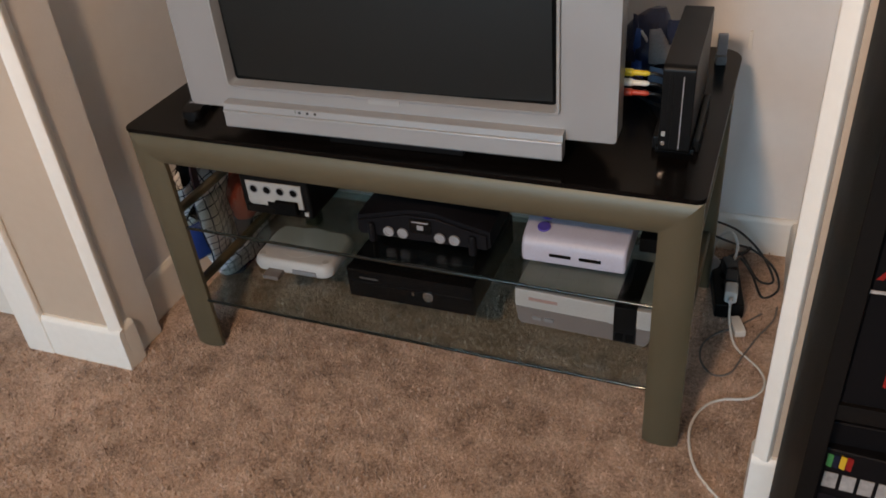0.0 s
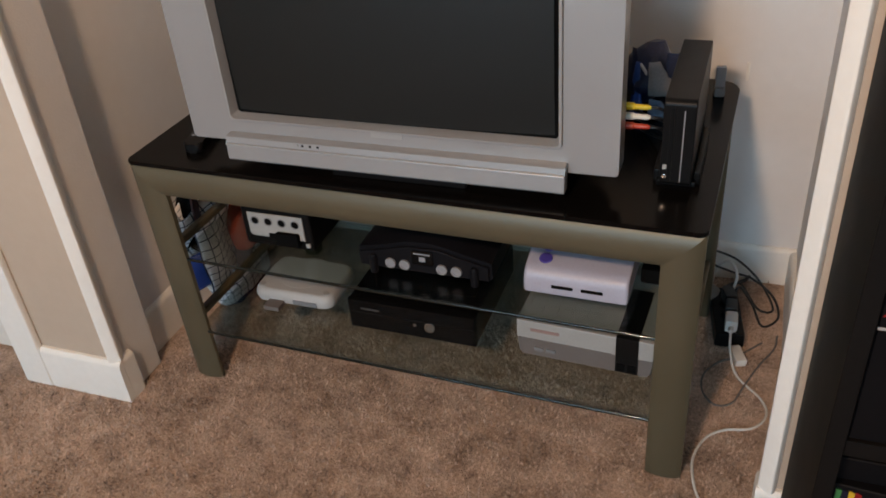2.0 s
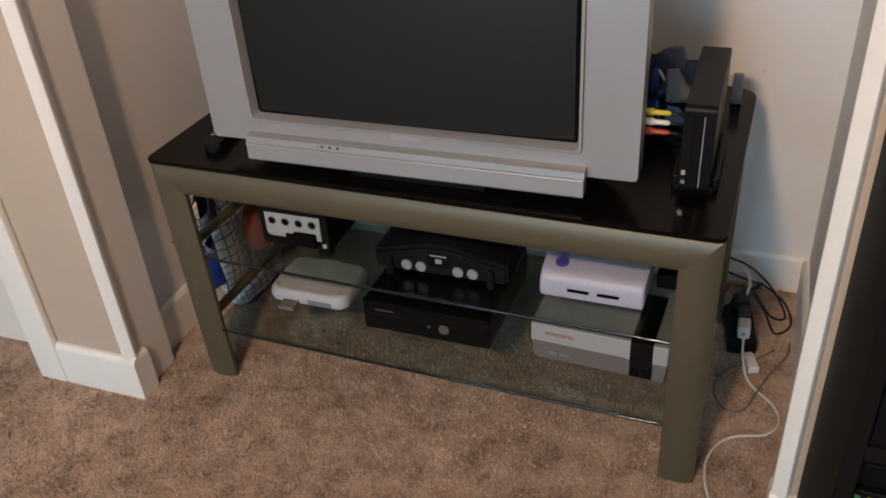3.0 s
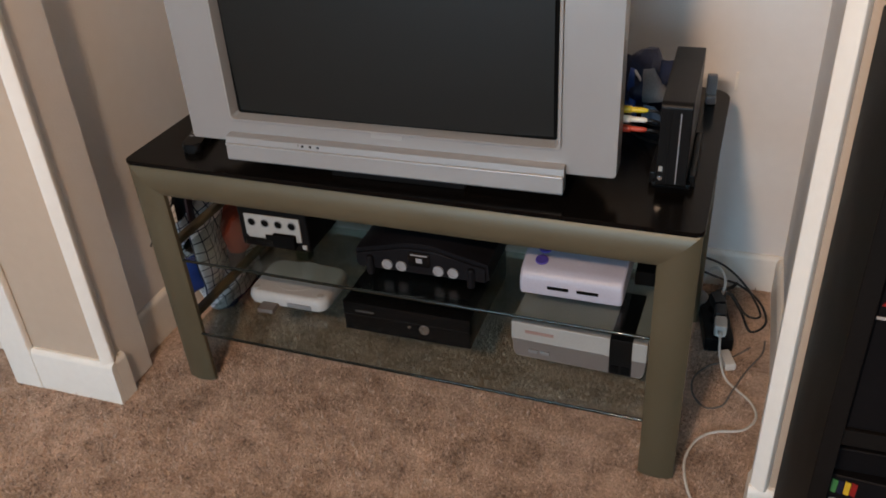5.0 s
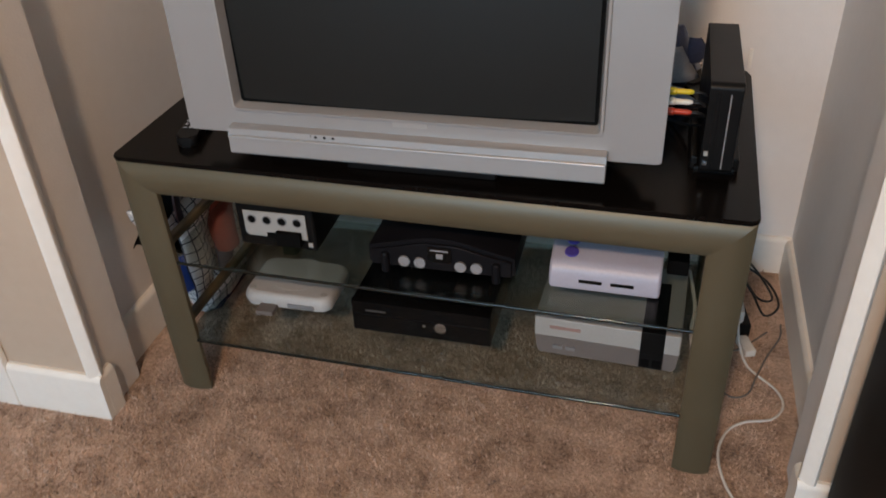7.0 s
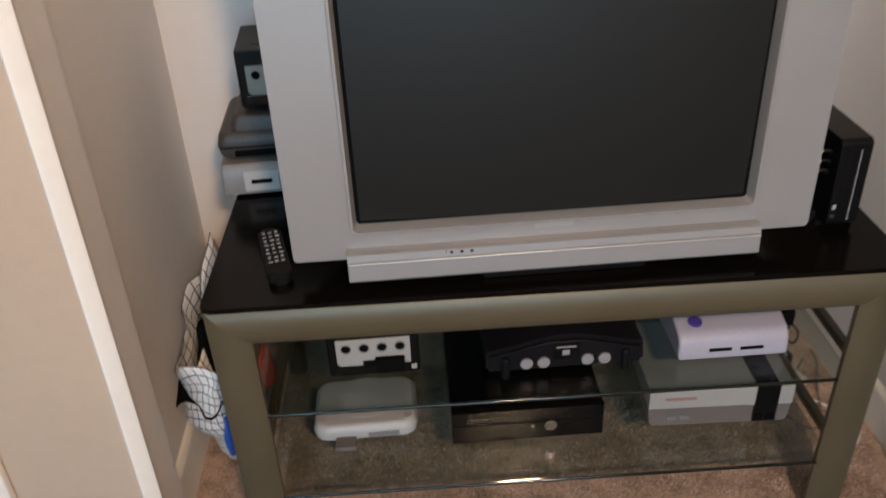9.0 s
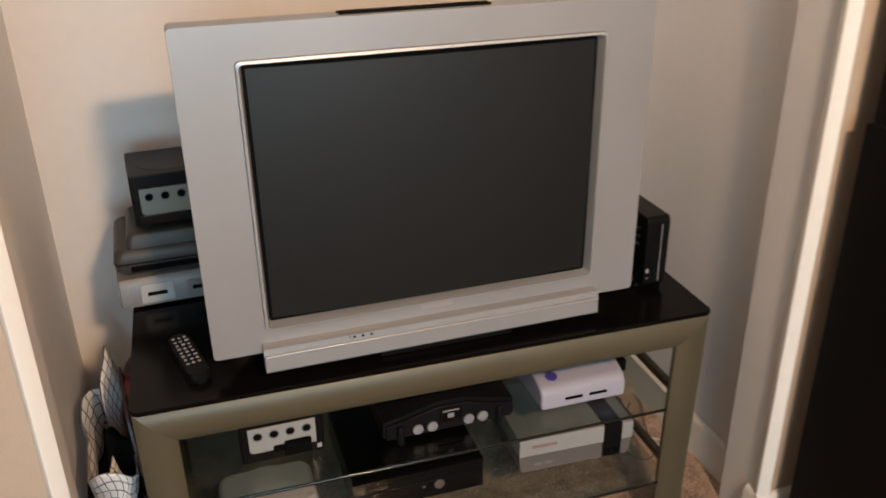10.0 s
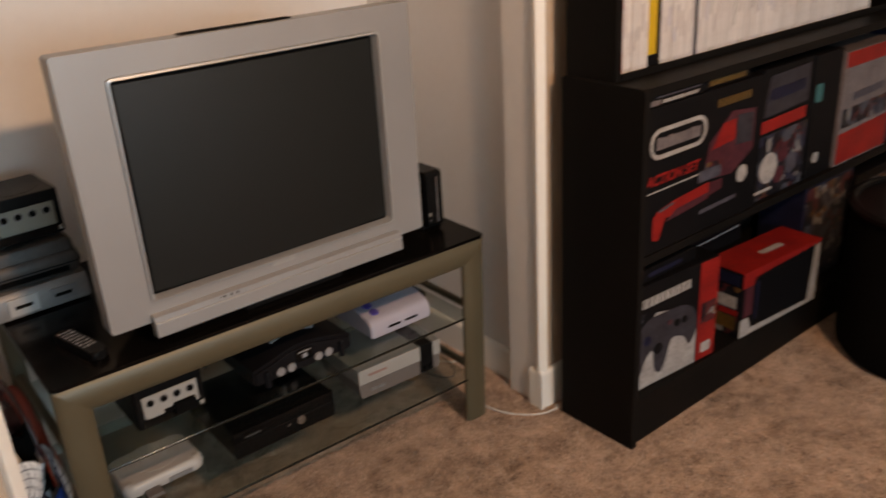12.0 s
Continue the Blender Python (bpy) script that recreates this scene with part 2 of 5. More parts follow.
CARD_SLATE = surface("dark_grey_printed_card", (0.042, 0.039, 0.048), (0.014, 0.013, 0.017), 0.4, spec=0.15, scale=30, fine=90)
SPINE_MARK = surface("pale_spine_print", (0.52, 0.47, 0.46), (0.36, 0.32, 0.32), 0.35, scale=60, fine=200, vary=0.2)
BAG_FILM = surface("navy_bag_film", (0.020, 0.034, 0.090), (0.008, 0.012, 0.030), 0.3, scale=24, fine=200)
CARD_PALE = surface("pale_printed_card", (0.18, 0.15, 0.15), (0.085, 0.07, 0.075), 0.45, scale=24, fine=120, spec=0.15)
CARD_GOLD = surface("gold_printed_card", (0.12, 0.062, 0.014), (0.045, 0.022, 0.007), 0.4, scale=30, fine=120)
CARD_TEAL = surface("teal_printed_card", (0.01, 0.12, 0.13), None, 0.35)
CARD_NAVY = surface("navy_printed_card", (0.010, 0.012, 0.034), (0.005, 0.006, 0.012), 0.4, spec=0.2, scale=20, fine=90)
CARD_YELLOW = surface("yellow_printed_card", (0.60, 0.36, 0.03), None, 0.35)
CARD_GREEN = surface("green_printed_card", (0.03, 0.20, 0.06), None, 0.35)
CASE_WHITE = surface("white_game_case", (0.60, 0.56, 0.54), (0.48, 0.44, 0.43), 0.3, scale=30, fine=200, vary=0.12)
FADED_RED = surface("faded_red_print", (0.33, 0.20, 0.175), (0.26, 0.15, 0.13), 0.5)
# greenish grey, also darkened for the shadow that falls on the upper cube
DIM_GREEN_GREY = surface("dimmed_greenish_grey_plastic", (0.235, 0.24, 0.205), (0.20, 0.205, 0.175), 0.45, fine=250)
CLOUDY_GREY = surface("cloudy_grey_plastic", (0.22, 0.212, 0.208), (0.16, 0.153, 0.15), 0.4, scale=20, fine=200)
COLLAGE = collage_material()
RUBBER = surface("rubber", (0.02, 0.02, 0.02), None, 0.8)

# ---- builders ----


def link_mesh(name, bm, material, angle=35):
    me = bpy.data.meshes.new(name)
    bmesh.ops.recalc_face_normals(bm, faces=bm.faces)
    bm.to_mesh(me)
    bm.free()
    me.polygons.foreach_set("use_smooth", [True] * len(me.polygons))
    me.set_sharp_from_angle(angle=radians(angle))
    me.materials.append(material)
    ob = new(name, me)
    flat = ob.modifiers.new("flat_faces", "WEIGHTED_NORMAL")
    flat.keep_sharp = True
    return ob


def part(name, bm, material, parent, label="", m=None, angle=35):
    ob = link_mesh(name, bm, material, angle)
    ob.parent = parent
    if m is not None:
        ob.matrix_local = m
    if label:
        ob["label"] = label
    return ob


def thing(name, m, label, category, group="", kind=""):
    ob = new(name)
    ob.empty_display_size = 0.05
    ob.matrix_world = m
    return tagged(ob, label, category, group, kind)


def setting(name, bm, material, label="", category=""):
    return tagged(link_mesh(name, bm, material), label, category, kind="structure")


def box(x0, x1, y0, y1, z0, z1, r=0.0, seg=2):
    bm = bmesh.new()
    bmesh.ops.create_cube(bm, size=1)
    bmesh.ops.transform(bm, verts=bm.verts, matrix=Matrix.LocRotScale(((x0 + x1) / 2, (y0 + y1) / 2, (z0 + z1) / 2), None, (x1 - x0, y1 - y0, z1 - z0)))
    if r:
        bmesh.ops.bevel(bm, geom=bm.edges[:], offset=r, segments=seg, profile=0.5, affect="EDGES", clamp_overlap=True)
    return bm


def prism(pts, lo, hi, axis="Z", r=0.0, seg=2):
    """A plane outline drawn out along an axis; r rounds the rim of both ends. Z takes (x, y), Y takes (x, z), X takes (y, z)."""
    bm = bmesh.new()

    def at(p, h):
        return {"Z": (p[0], p[1], h), "Y": (p[0], h, p[1]), "X": (h, p[0], p[1])}[axis]
    a = [bm.verts.new(at(p, lo)) for p in pts]
    b = [bm.verts.new(at(p, hi)) for p in pts]
    low, top = bm.faces.new(a[::-1]), bm.faces.new(b)
    for i in range(len(pts)):
        j = (i + 1) % len(pts)
        bm.faces.new((a[i], a[j], b[j], b[i]))
    if r:
        rim = list({e for f in (low, top) for e in f.edges})
        bmesh.ops.bevel(bm, geom=rim, offset=r, segments=seg, profile=0.5, affect="EDGES", clamp_overlap=True)
    return bm


def rounded(x0, x1, y0, y1, radius, seg=6):
    """The outline of a rectangle with rounded corners; radius: one, or four from the corner (x1, y1) anticlockwise."""
    rs = radius if isinstance(radius, (tuple, list)) else (radius,) * 4
    pts = []
    for k, (cx, cy, sx, sy) in enumerate(((x1, y1, -1, -1), (x0, y1, 1, -1), (x0, y0, 1, 1), (x1, y0, -1, 1))):
        r = rs[k]
        if r <= 0:
            pts.append((cx, cy))
            continue
        for i in range(seg + 1):
            a = radians(90 * k + 90 * i / seg)
            pts.append((cx + sx * r + r * math.cos(a), cy + sy * r + r * math.sin(a)))
    return pts


def disc(r, lo, hi, axis="Z", at=(0, 0), seg=24, bevel=0.0):
    return prism([(at[0] + r * math.cos(2 * math.pi * i / seg), at[1] + r * math.sin(2 * math.pi * i / seg)) for i in range(seg)], lo, hi, axis, bevel, 2)


def ring(outer, inner, lo, hi, axis="Y"):
    """The band between two outlines of as many points, drawn out along an axis."""
    bm = bmesh.new()

    def at(p, h):
        return {"Z": (p[0], p[1], h), "Y": (p[0], h, p[1]), "X": (h, p[0], p[1])}[axis]
    v = [[bm.verts.new(at(p, h)) for p in pts] for pts, h in ((outer, lo), (outer, hi), (inner, hi), (inner, lo))]
    n = len(outer)
    for k in range(4):
        for i in range(n):
            j = (i + 1) % n
            bm.faces.new((v[k][i], v[k][j], v[(k + 1) % 4][j], v[(k + 1) % 4][i]))
    return bm


def lofted(rings, cap=True):
    """A skin over closed rings of equally many points."""
    bm = bmesh.new()
    vs = [[bm.verts.new(p) for p in r] for r in rings]
    for a, b in zip(vs, vs[1:]):
        for i in range(len(a)):
            j = (i + 1) % len(a)
            bm.faces.new((a[i], a[j], b[j], b[i]))
    if cap:
        bm.faces.new(vs[0][::-1])
        bm.faces.new(vs[-1])
    return bm


def glide(pts, steps=8):
    """Points along a smooth line through pts."""
    p = [Vector(q) for q in pts]
    p = [2 * p[0] - p[1]] + p + [2 * p[-1] - p[-2]]
    out = []
    for i in range(1, len(p) - 2):
        for k in range(steps):
            t = k / steps
            a, b, c, d = p[i - 1:i + 3]
            out.append(0.5 * (2 * b + (c - a) * t + (2 * a - 5 * b + 4 * c - d) * t * t + (3 * b - a - 3 * c + d) * t ** 3))
    return out + [p[-2]]


def tube(pts, r, n=8, steps=8):
    line = glide(pts, steps) if steps else [Vector(q) for q in pts]
    rings, side = [], None
    for i, q in enumerate(line):
        d = (line[min(i + 1, len(line) - 1)] - line[max(i - 1, 0)]).normalized()
        side = d.orthogonal() if side is None else side - d * side.dot(d)
        side.normalize()
        up = d.cross(side)
        rings.append([q + r * (math.cos(2 * math.pi * k / n) * side + math.sin(2 * math.pi * k / n) * up) for k in range(n)])
    return lofted(rings)


def turned(profile, n=32):
    """A body of revolution about z from (radius, height) pairs."""
    return lofted([[(r * math.cos(2 * math.pi * k / n), r * math.sin(2 * math.pi * k / n), z) for k in range(n)] for r, z in profile])


def merged(*bms):
    out = bmesh.new()
    for b in bms:
        me = bpy.data.meshes.new("scrap")
        b.to_mesh(me)
        b.free()
        out.from_mesh(me)
        bpy.data.meshes.remove(me)
    return out


def moved(bm, m):
    bmesh.ops.transform(bm, matrix=m, verts=bm.verts)
    return bm


def lettering(text, size, depth):
    """Raised letters in the built-in font, lying in the xz plane and facing -y, with the first letter's foot at the origin."""
    cu = bpy.data.curves.new("scrap", "FONT")
    cu.body, cu.size, cu.extrude, cu.shear, cu.offset = text, size, depth, 0.22, 0.0011
    ob = new("scrap", cu)
    bpy.context.view_layer.update()
    me = bpy.data.meshes.new_from_object(ob.evaluated_get(bpy.context.evaluated_depsgraph_get()))
    bm = bmesh.new()
    bm.from_mesh(me)
    bpy.data.meshes.remove(me)
    bpy.data.objects.remove(ob)
    bpy.data.curves.remove(cu)
    return moved(bm, pose(0, 0, 0, 90, 0, 0))

# ---- the room ----
WALL_Y, BACK_Y, IN_L, IN_R, LEFT_X, RIGHT_X, HIGH = 1.0, 1.745, -1.232, 0.125, -1.187, 0.080, 2.44

setting("floor", box(-4.1, 4.1, -4.6, 2.0, -0.12, 0), CARPET, "brown mottled cut-pile carpet over the whole floor", "carpet")
setting("ceiling", box(-4.1, 4.1, -4.6, 2.0, HIGH, HIGH + 0.1), CEILING, "plain white painted ceiling", "ceiling")
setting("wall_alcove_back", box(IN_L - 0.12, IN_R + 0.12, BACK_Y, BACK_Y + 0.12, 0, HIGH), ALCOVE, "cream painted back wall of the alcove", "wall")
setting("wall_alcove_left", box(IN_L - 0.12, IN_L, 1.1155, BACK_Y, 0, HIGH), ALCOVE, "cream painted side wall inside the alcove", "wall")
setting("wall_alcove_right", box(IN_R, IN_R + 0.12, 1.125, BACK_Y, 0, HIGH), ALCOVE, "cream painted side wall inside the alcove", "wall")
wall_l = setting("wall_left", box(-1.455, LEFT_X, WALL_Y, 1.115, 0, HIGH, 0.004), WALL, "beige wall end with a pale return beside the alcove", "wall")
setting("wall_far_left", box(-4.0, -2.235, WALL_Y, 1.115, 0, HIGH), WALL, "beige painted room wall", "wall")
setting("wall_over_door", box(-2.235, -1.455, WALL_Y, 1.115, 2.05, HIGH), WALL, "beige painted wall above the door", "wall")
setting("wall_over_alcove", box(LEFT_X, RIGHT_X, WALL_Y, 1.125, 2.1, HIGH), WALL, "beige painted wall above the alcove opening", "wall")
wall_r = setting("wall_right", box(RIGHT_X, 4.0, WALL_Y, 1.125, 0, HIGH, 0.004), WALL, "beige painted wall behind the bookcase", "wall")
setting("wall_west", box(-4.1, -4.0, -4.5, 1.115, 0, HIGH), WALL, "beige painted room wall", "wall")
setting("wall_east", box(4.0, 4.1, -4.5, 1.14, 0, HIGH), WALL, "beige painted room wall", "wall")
setting("wall_south_low", box(-4.1, 4.1, -4.6, -4.5, 0, 0.85), WALL, "beige painted room wall under the added window", "wall")
setting("wall_south_high", box(-4.1, 4.1, -4.6, -4.5, 2.05, HIGH), WALL, "beige painted room wall over the added window", "wall")
setting("wall_south_left", box(-4.1, -2.5, -4.6, -4.5, 0.85, 2.05), WALL, "beige painted room wall beside the added window", "wall")
setting("wall_south_right", box(0.5, 4.1, -4.6, -4.5, 0.85, 2.05), WALL, "beige painted room wall beside the added window", "wall")


# the returns at both sides of the opening take the alcove's paler colour
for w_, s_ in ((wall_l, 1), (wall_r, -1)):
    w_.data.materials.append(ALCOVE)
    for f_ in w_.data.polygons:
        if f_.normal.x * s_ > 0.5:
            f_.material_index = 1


def skirting(name, a, b, out, high=0.105, deep=0.014):
    """A baseboard from a to b along the foot of a wall; out: the direction in which it stands proud."""
    a, b, out = Vector((*a, 0)), Vector((*b, 0)), Vector((*out, 0))
    prof = ((0, 0), (deep, 0), (deep, high - 0.012), (deep - 0.003, high - 0.004), (deep - 0.008, high), (0, high))
    rings = [[p + out * u + Vector((0, 0, v)) for u, v in prof] for p in (a, b)]
    return setting(name, lofted(rings), TRIM, "off-white painted baseboard with a rounded top", "baseboard")


skirting("baseboard_back", (IN_L, BACK_Y), (IN_R, BACK_Y), (0, -1), 0.094)
skirting("baseboard_alcove_left", (IN_L, 1.118), (IN_L, BACK_Y - 0.0145), (1, 0))
skirting("baseboard_alcove_right", (IN_R, 1.127), (IN_R, BACK_Y - 0.0145), (-1, 0), 0.094)
skirting("baseboard_left", (-1.380, WALL_Y), (LEFT_X + 0.014, WALL_Y), (0, -1))
skirting("baseboard_left_return", (LEFT_X, WALL_Y + 0.0005), (LEFT_X, WALL_Y + 0.035), (1, 0))
skirting("baseboard_right", (RIGHT_X - 0.014, WALL_Y), (3.99, WALL_Y), (0, -1), 0.115)
skirting("baseboard_right_return", (RIGHT_X, WALL_Y + 0.0005), (RIGHT_X, WALL_Y + 0.035), (-1, 0), 0.115)


def corner_bead(name, x, side, low):
    """The moulded strip on a wall's outer corner, sloping up to a ridge; side: the way the opening lies."""
    prof = ((-0.017, -0.0004), (-0.0155, -0.004), (-0.012, -0.0115), (-0.009, -0.0135), (-0.004, -0.0125), (0.009, -0.004), (0.0115, -0.001), (0.0118, 0.004), (0.008, 0.012), (0.0003, 0.022), (0, 0))
    pts = [(x + side * u, WALL_Y + v) for u, v in prof]
    return setting(name, prism(pts, low, 2.1), TRIM, "off-white moulded strip on the wall's corner", "corner moulding")


corner_bead("trim_corner_left", LEFT_X, 1, 0.104)
corner_bead("trim_corner_right", RIGHT_X, -1, 0.114)

# the door beside the alcove, shut, and its casing
for nm, x0, x1, z0, z1 in (("trim_door_right", -1.452, -1.380, 0, 2.12), ("trim_door_left", -2.31, -2.238, 0, 2.12), ("trim_door_top", -2.238, -1.452, 2.05, 2.12)):
    setting(nm, box(x0, x1, WALL_Y - 0.017, WALL_Y - 0.0005, z0, z1, 0.004), TRIM, "off-white painted door casing", "door casing")
door = thing("door_1", pose(-1.845, 1.085, 0), "shut cream painted panel door with brass knob", "door", kind="structure")
part("leaf", box(-0.385, 0.385, -0.02, 0.02, 0.008, 2.045, 0.002), DOOR_PAINT, door)
for px, pz, ph in ((-0.18, 0.62, 0.78), (0.18, 0.62, 0.78), (-0.18, 1.5, 0.8), (0.18, 1.5, 0.8)):
    part("panel", box(px - 0.125, px + 0.125, -0.026, -0.0205, pz - ph / 2, pz + ph / 2, 0.0025), DOOR_PAINT, door)
part("knob", moved(turned([(0.003, 0), (0.028, 0.001), (0.028, 0.006), (0.012, 0.010), (0.011, 0.03), (0.024, 0.038), (0.028, 0.05), (0.02, 0.062), (0.002, 0.065)], 24), pose(-0.32, -0.0205, 0.95, 90)), CHROME, door, "brushed metal knob")

# added window behind the walker for blue fill; hanging lamp that lights the room
window = thing("added_window_1", pose(-1.0, -4.55, 0.85), "unseen white framed sash window added in the far wall", "window", kind="structure")
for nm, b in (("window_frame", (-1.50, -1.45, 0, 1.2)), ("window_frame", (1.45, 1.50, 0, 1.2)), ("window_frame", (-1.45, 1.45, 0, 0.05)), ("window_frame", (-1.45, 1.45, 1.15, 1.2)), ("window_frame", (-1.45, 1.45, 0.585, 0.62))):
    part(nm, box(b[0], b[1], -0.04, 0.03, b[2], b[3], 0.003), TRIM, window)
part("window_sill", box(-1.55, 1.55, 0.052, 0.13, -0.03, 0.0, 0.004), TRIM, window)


def pendant(at):
    p = thing("unseen_pendant_lamp", pose(at[0], at[1], 0), "unseen hanging lamp with a pale dome added against upward light", "ceiling lamp")
    part("canopy", moved(turned([(0.005, 0), (0.06, 0.002), (0.06, 0.012), (0.02, 0.03), (0.004, 0.032)]), pose(0, 0, HIGH - 0.001, 180)), CHROME, p)
    part("rod", disc(0.008, at[2] + 0.245, HIGH - 0.03), CHROME, p)
    # unseen dome, added so the bulb's light stays off the ceiling
    part("shade", turned([(0.165, -0.01), (0.160, 0.05), (0.135, 0.11), (0.085, 0.16), (0.03, 0.18), (0.03, 0.25), (0.012, 0.252), (0.012, 0.245), (0.025, 0.243), (0.025, 0.175), (0.08, 0.155), (0.130, 0.106), (0.155, 0.048), (0.160, -0.01)], 40), PALE_GREY, p, "pale metal dome added to keep light off the ceiling", pose(0, 0, at[2]))
    return p


pendant(LAMP)

# ---- the television stand ----
SX0, SX1, SF, STOP, SB = -1.083, -0.053, 1.090, 0.529, 1.645
SHELF_HI, SHELF_LO = 0.319, 0.137


def frame_profile():
    """The section of the bowed front frame: in from the outer edge, and forward."""
    w = 0.063
    front = [(w * i / 12, 0.018 * math.sin(math.pi * (0.05 + 0.90 * i / 12)) ** 0.42) for i in range(13)]
    return front + [(w, -0.002), (w - 0.004, -0.006), (0.004, -0.006), (0, -0.002)]


def tv_stand():
    st = thing("tv_stand", pose(-0.5705, 1.09, 0, 0, 0, -1.3) @ pose(0.5705, -1.09, 0), "olive metal television stand with black glass top, clear shelves", "tv stand")
    pr = frame_profile()
    for x0, s in ((SX0, 1), (SX1, -1)):
        foot = [(x0 + s * u, SF + 0.012 - w * 0.75, 0.003) for u, w in pr]
        mitre = [(x0 + s * u, SF - w, STOP - u) for u, w in pr]
        part("front_leg", lofted([foot, mitre]), OLIVE, st)
    part("front_rail", lofted([[(SX0 + u, SF - w, STOP - u) for u, w in pr], [(SX1 - u, SF - w, STOP - u) for u, w in pr]]), OLIVE, st)
    for x in (SX0 + 0.022, SX1 - 0.022):
        leg = part("back_leg", prism(rounded(x - 0.019, x + 0.019, SB - 0.07, SB - 0.032, 0.008, 4), 0.003, STOP - 0.004), OLIVE, st)
        for z in (STOP - 0.045, SHELF_HI + 0.0, SHELF_LO + 0.0):
            part("side_bar", prism(rounded(x - 0.009, x + 0.009, z + 0.002, z + 0.018, 0.005, 4), SF + 0.0065, SB - 0.071, "Y"), OLIVE, st)
    part("back_bar", prism(rounded(SB - 0.062, SB - 0.04, STOP - 0.05, STOP - 0.012, 0.006, 4), SX0 + 0.042, SX1 - 0.042, "X"), OLIVE, st)
    part("top", prism(rounded(SX0 - 0.002, SX1 + 0.002, SF - 0.016, SB, (0.045, 0.045, 0.012, 0.012)), STOP - 0.001, STOP + 0.007, r=0.0022), BLACK_GLASS, st, "black glass top")
    for z in (SHELF_HI, SHELF_LO):
        sh = part("shelf", prism(rounded(SX0 + 0.036, SX1 - 0.036, SF + 0.002, SB - 0.09, 0.008, 3), z - 0.006, z, r=0.001, seg=1), SHELF_GLASS, st, "clear greenish glass shelf")
        part("shelf_edge", box(SX0 + 0.062, SX1 - 0.062, SF - 0.0030, SF + 0.0015, z - 0.0054, z + 0.0004, 0.0021, 4), GLASS_EDGE, sh, "dark green polished glass edge")
    return st


tv_stand()
TOP = STOP + 0.007

# ---- the television ----


def television():
    tv = thing("television", pose(-0.570, 1.125, TOP), "large silver tube television with dark screen, switched off", "television")
    w, lo, hi = 0.377, 0.043, 0.570
    sw, s0, s1 = 0.2940, 0.0815, 0.5225
    out = rounded(-w, w, lo, hi, 0.007)
    inn = rounded(-sw + 0.003, sw - 0.003, s0 + 0.003, s1 - 0.003, 0.008)
    bez = ring(out, inn, 0, 0.045)
    fr = [e for e in bez.edges if all(abs(v.co.y) < 1e-6 for v in e.verts)]
    bmesh.ops.bevel(bez, geom=fr, offset=0.004, segments=3, profile=0.5, affect="EDGES", clamp_overlap=True)
    part("bezel", bez, SILVER, tv)
    # rim that slopes in towards the picture tube
    ri = rounded(-sw + 0.0118, sw - 0.0118, s0 + 0.0118, s1 - 0.0118, 0.006)
    ro = rounded(-sw + 0.0034, sw - 0.0034, s0 + 0.0034, s1 - 0.0034, 0.0075)
    rm = rounded(-sw + 0.0075, sw - 0.0075, s0 + 0.0075, s1 - 0.0075, 0.007)
    rim = lofted([[(x, 0.010, z) for x, z in ro], [(x, -0.006, z) for x, z in ro], [(x, -0.007, z) for x, z in rm], [(x, 0.012, z) for x, z in ri]], cap=False)
    part("screen_rim", rim, SILVER_BRIGHT, tv, "bright sloping rim round the screen")
    g = rounded(-sw + 0.0114, sw - 0.0114, s0 + 0.0114, s1 - 0.0114, 0.006)
    part("screen_border", prism(g, 0.0125, 0.030, "Y"), TUBE_EDGE, tv)
    # domed glass
    dome = bmesh.new()
    hw, hh, zc, nx, nz = sw - 0.0175, (s1 - s0) / 2 - 0.0175, (s0 + s1) / 2, 28, 20
    grid = [[dome.verts.new((hw * (2 * i / nx - 1), 0.0117 - 0.015 * (1 - (2 * i / nx - 1) ** 2 * 0.62 - (2 * k / nz - 1) ** 2 * 0.38), zc + hh * (2 * k / nz - 1))) for i in range(nx + 1)] for k in range(nz + 1)]
    for k in range(nz):
        for i in range(nx):
            dome.faces.new((grid[k][i], grid[k][i + 1], grid[k + 1][i + 1], grid[k + 1][i]))
    part("screen", dome, TUBE, tv, "dark grey picture tube glass")
    # control bar along the foot
    pts = [(0.0, 0.016), (-0.021, 0.016), (-0.0235, 0.019), (-0.0215, 0.047), (-0.0192, 0.0476), (-0.0178, 0.0580), (-0.0145, 0.0604), (0.0, 0.0607)]
    part("control_panel", prism([(y, z) for y, z in pts], -0.299, 0.299, "X", 0.0015), SILVER, tv, "brushed silver control bar")
    # real ridge; the brighter silver puts its highlight into the colour
    part("panel_ridge", box(-0.2985, 0.2985, -0.0246, -0.0190, 0.0445, 0.0482, 0.0016, 3), SILVER_BRIGHT, tv, "ridge along the bar, its highlight put in as brighter silver")
    for i in range(3):
        part("button", disc(0.0028, -0.0186, -0.012, "Y", (-0.150 + 0.0145 * i, 0.0535), 12, 0.0006), CHARCOAL, tv)
    part("button_plate", box(-0.1585, -0.1574, -0.0185, -0.012, 0.049, 0.0575), DARK_METAL, tv)
    part("badge", prism(rounded(-0.028, 0.028, 0.074, 0.084, 0.003), -0.0018, 0.001, "Y"), SILVER_BRIGHT, tv, "pale maker's badge")
    # tapered housing behind
    def sect(y, hw, z0, z1, r):
        return [(x, y, z) for x, z in rounded(-hw, hw, z0, z1, r)]
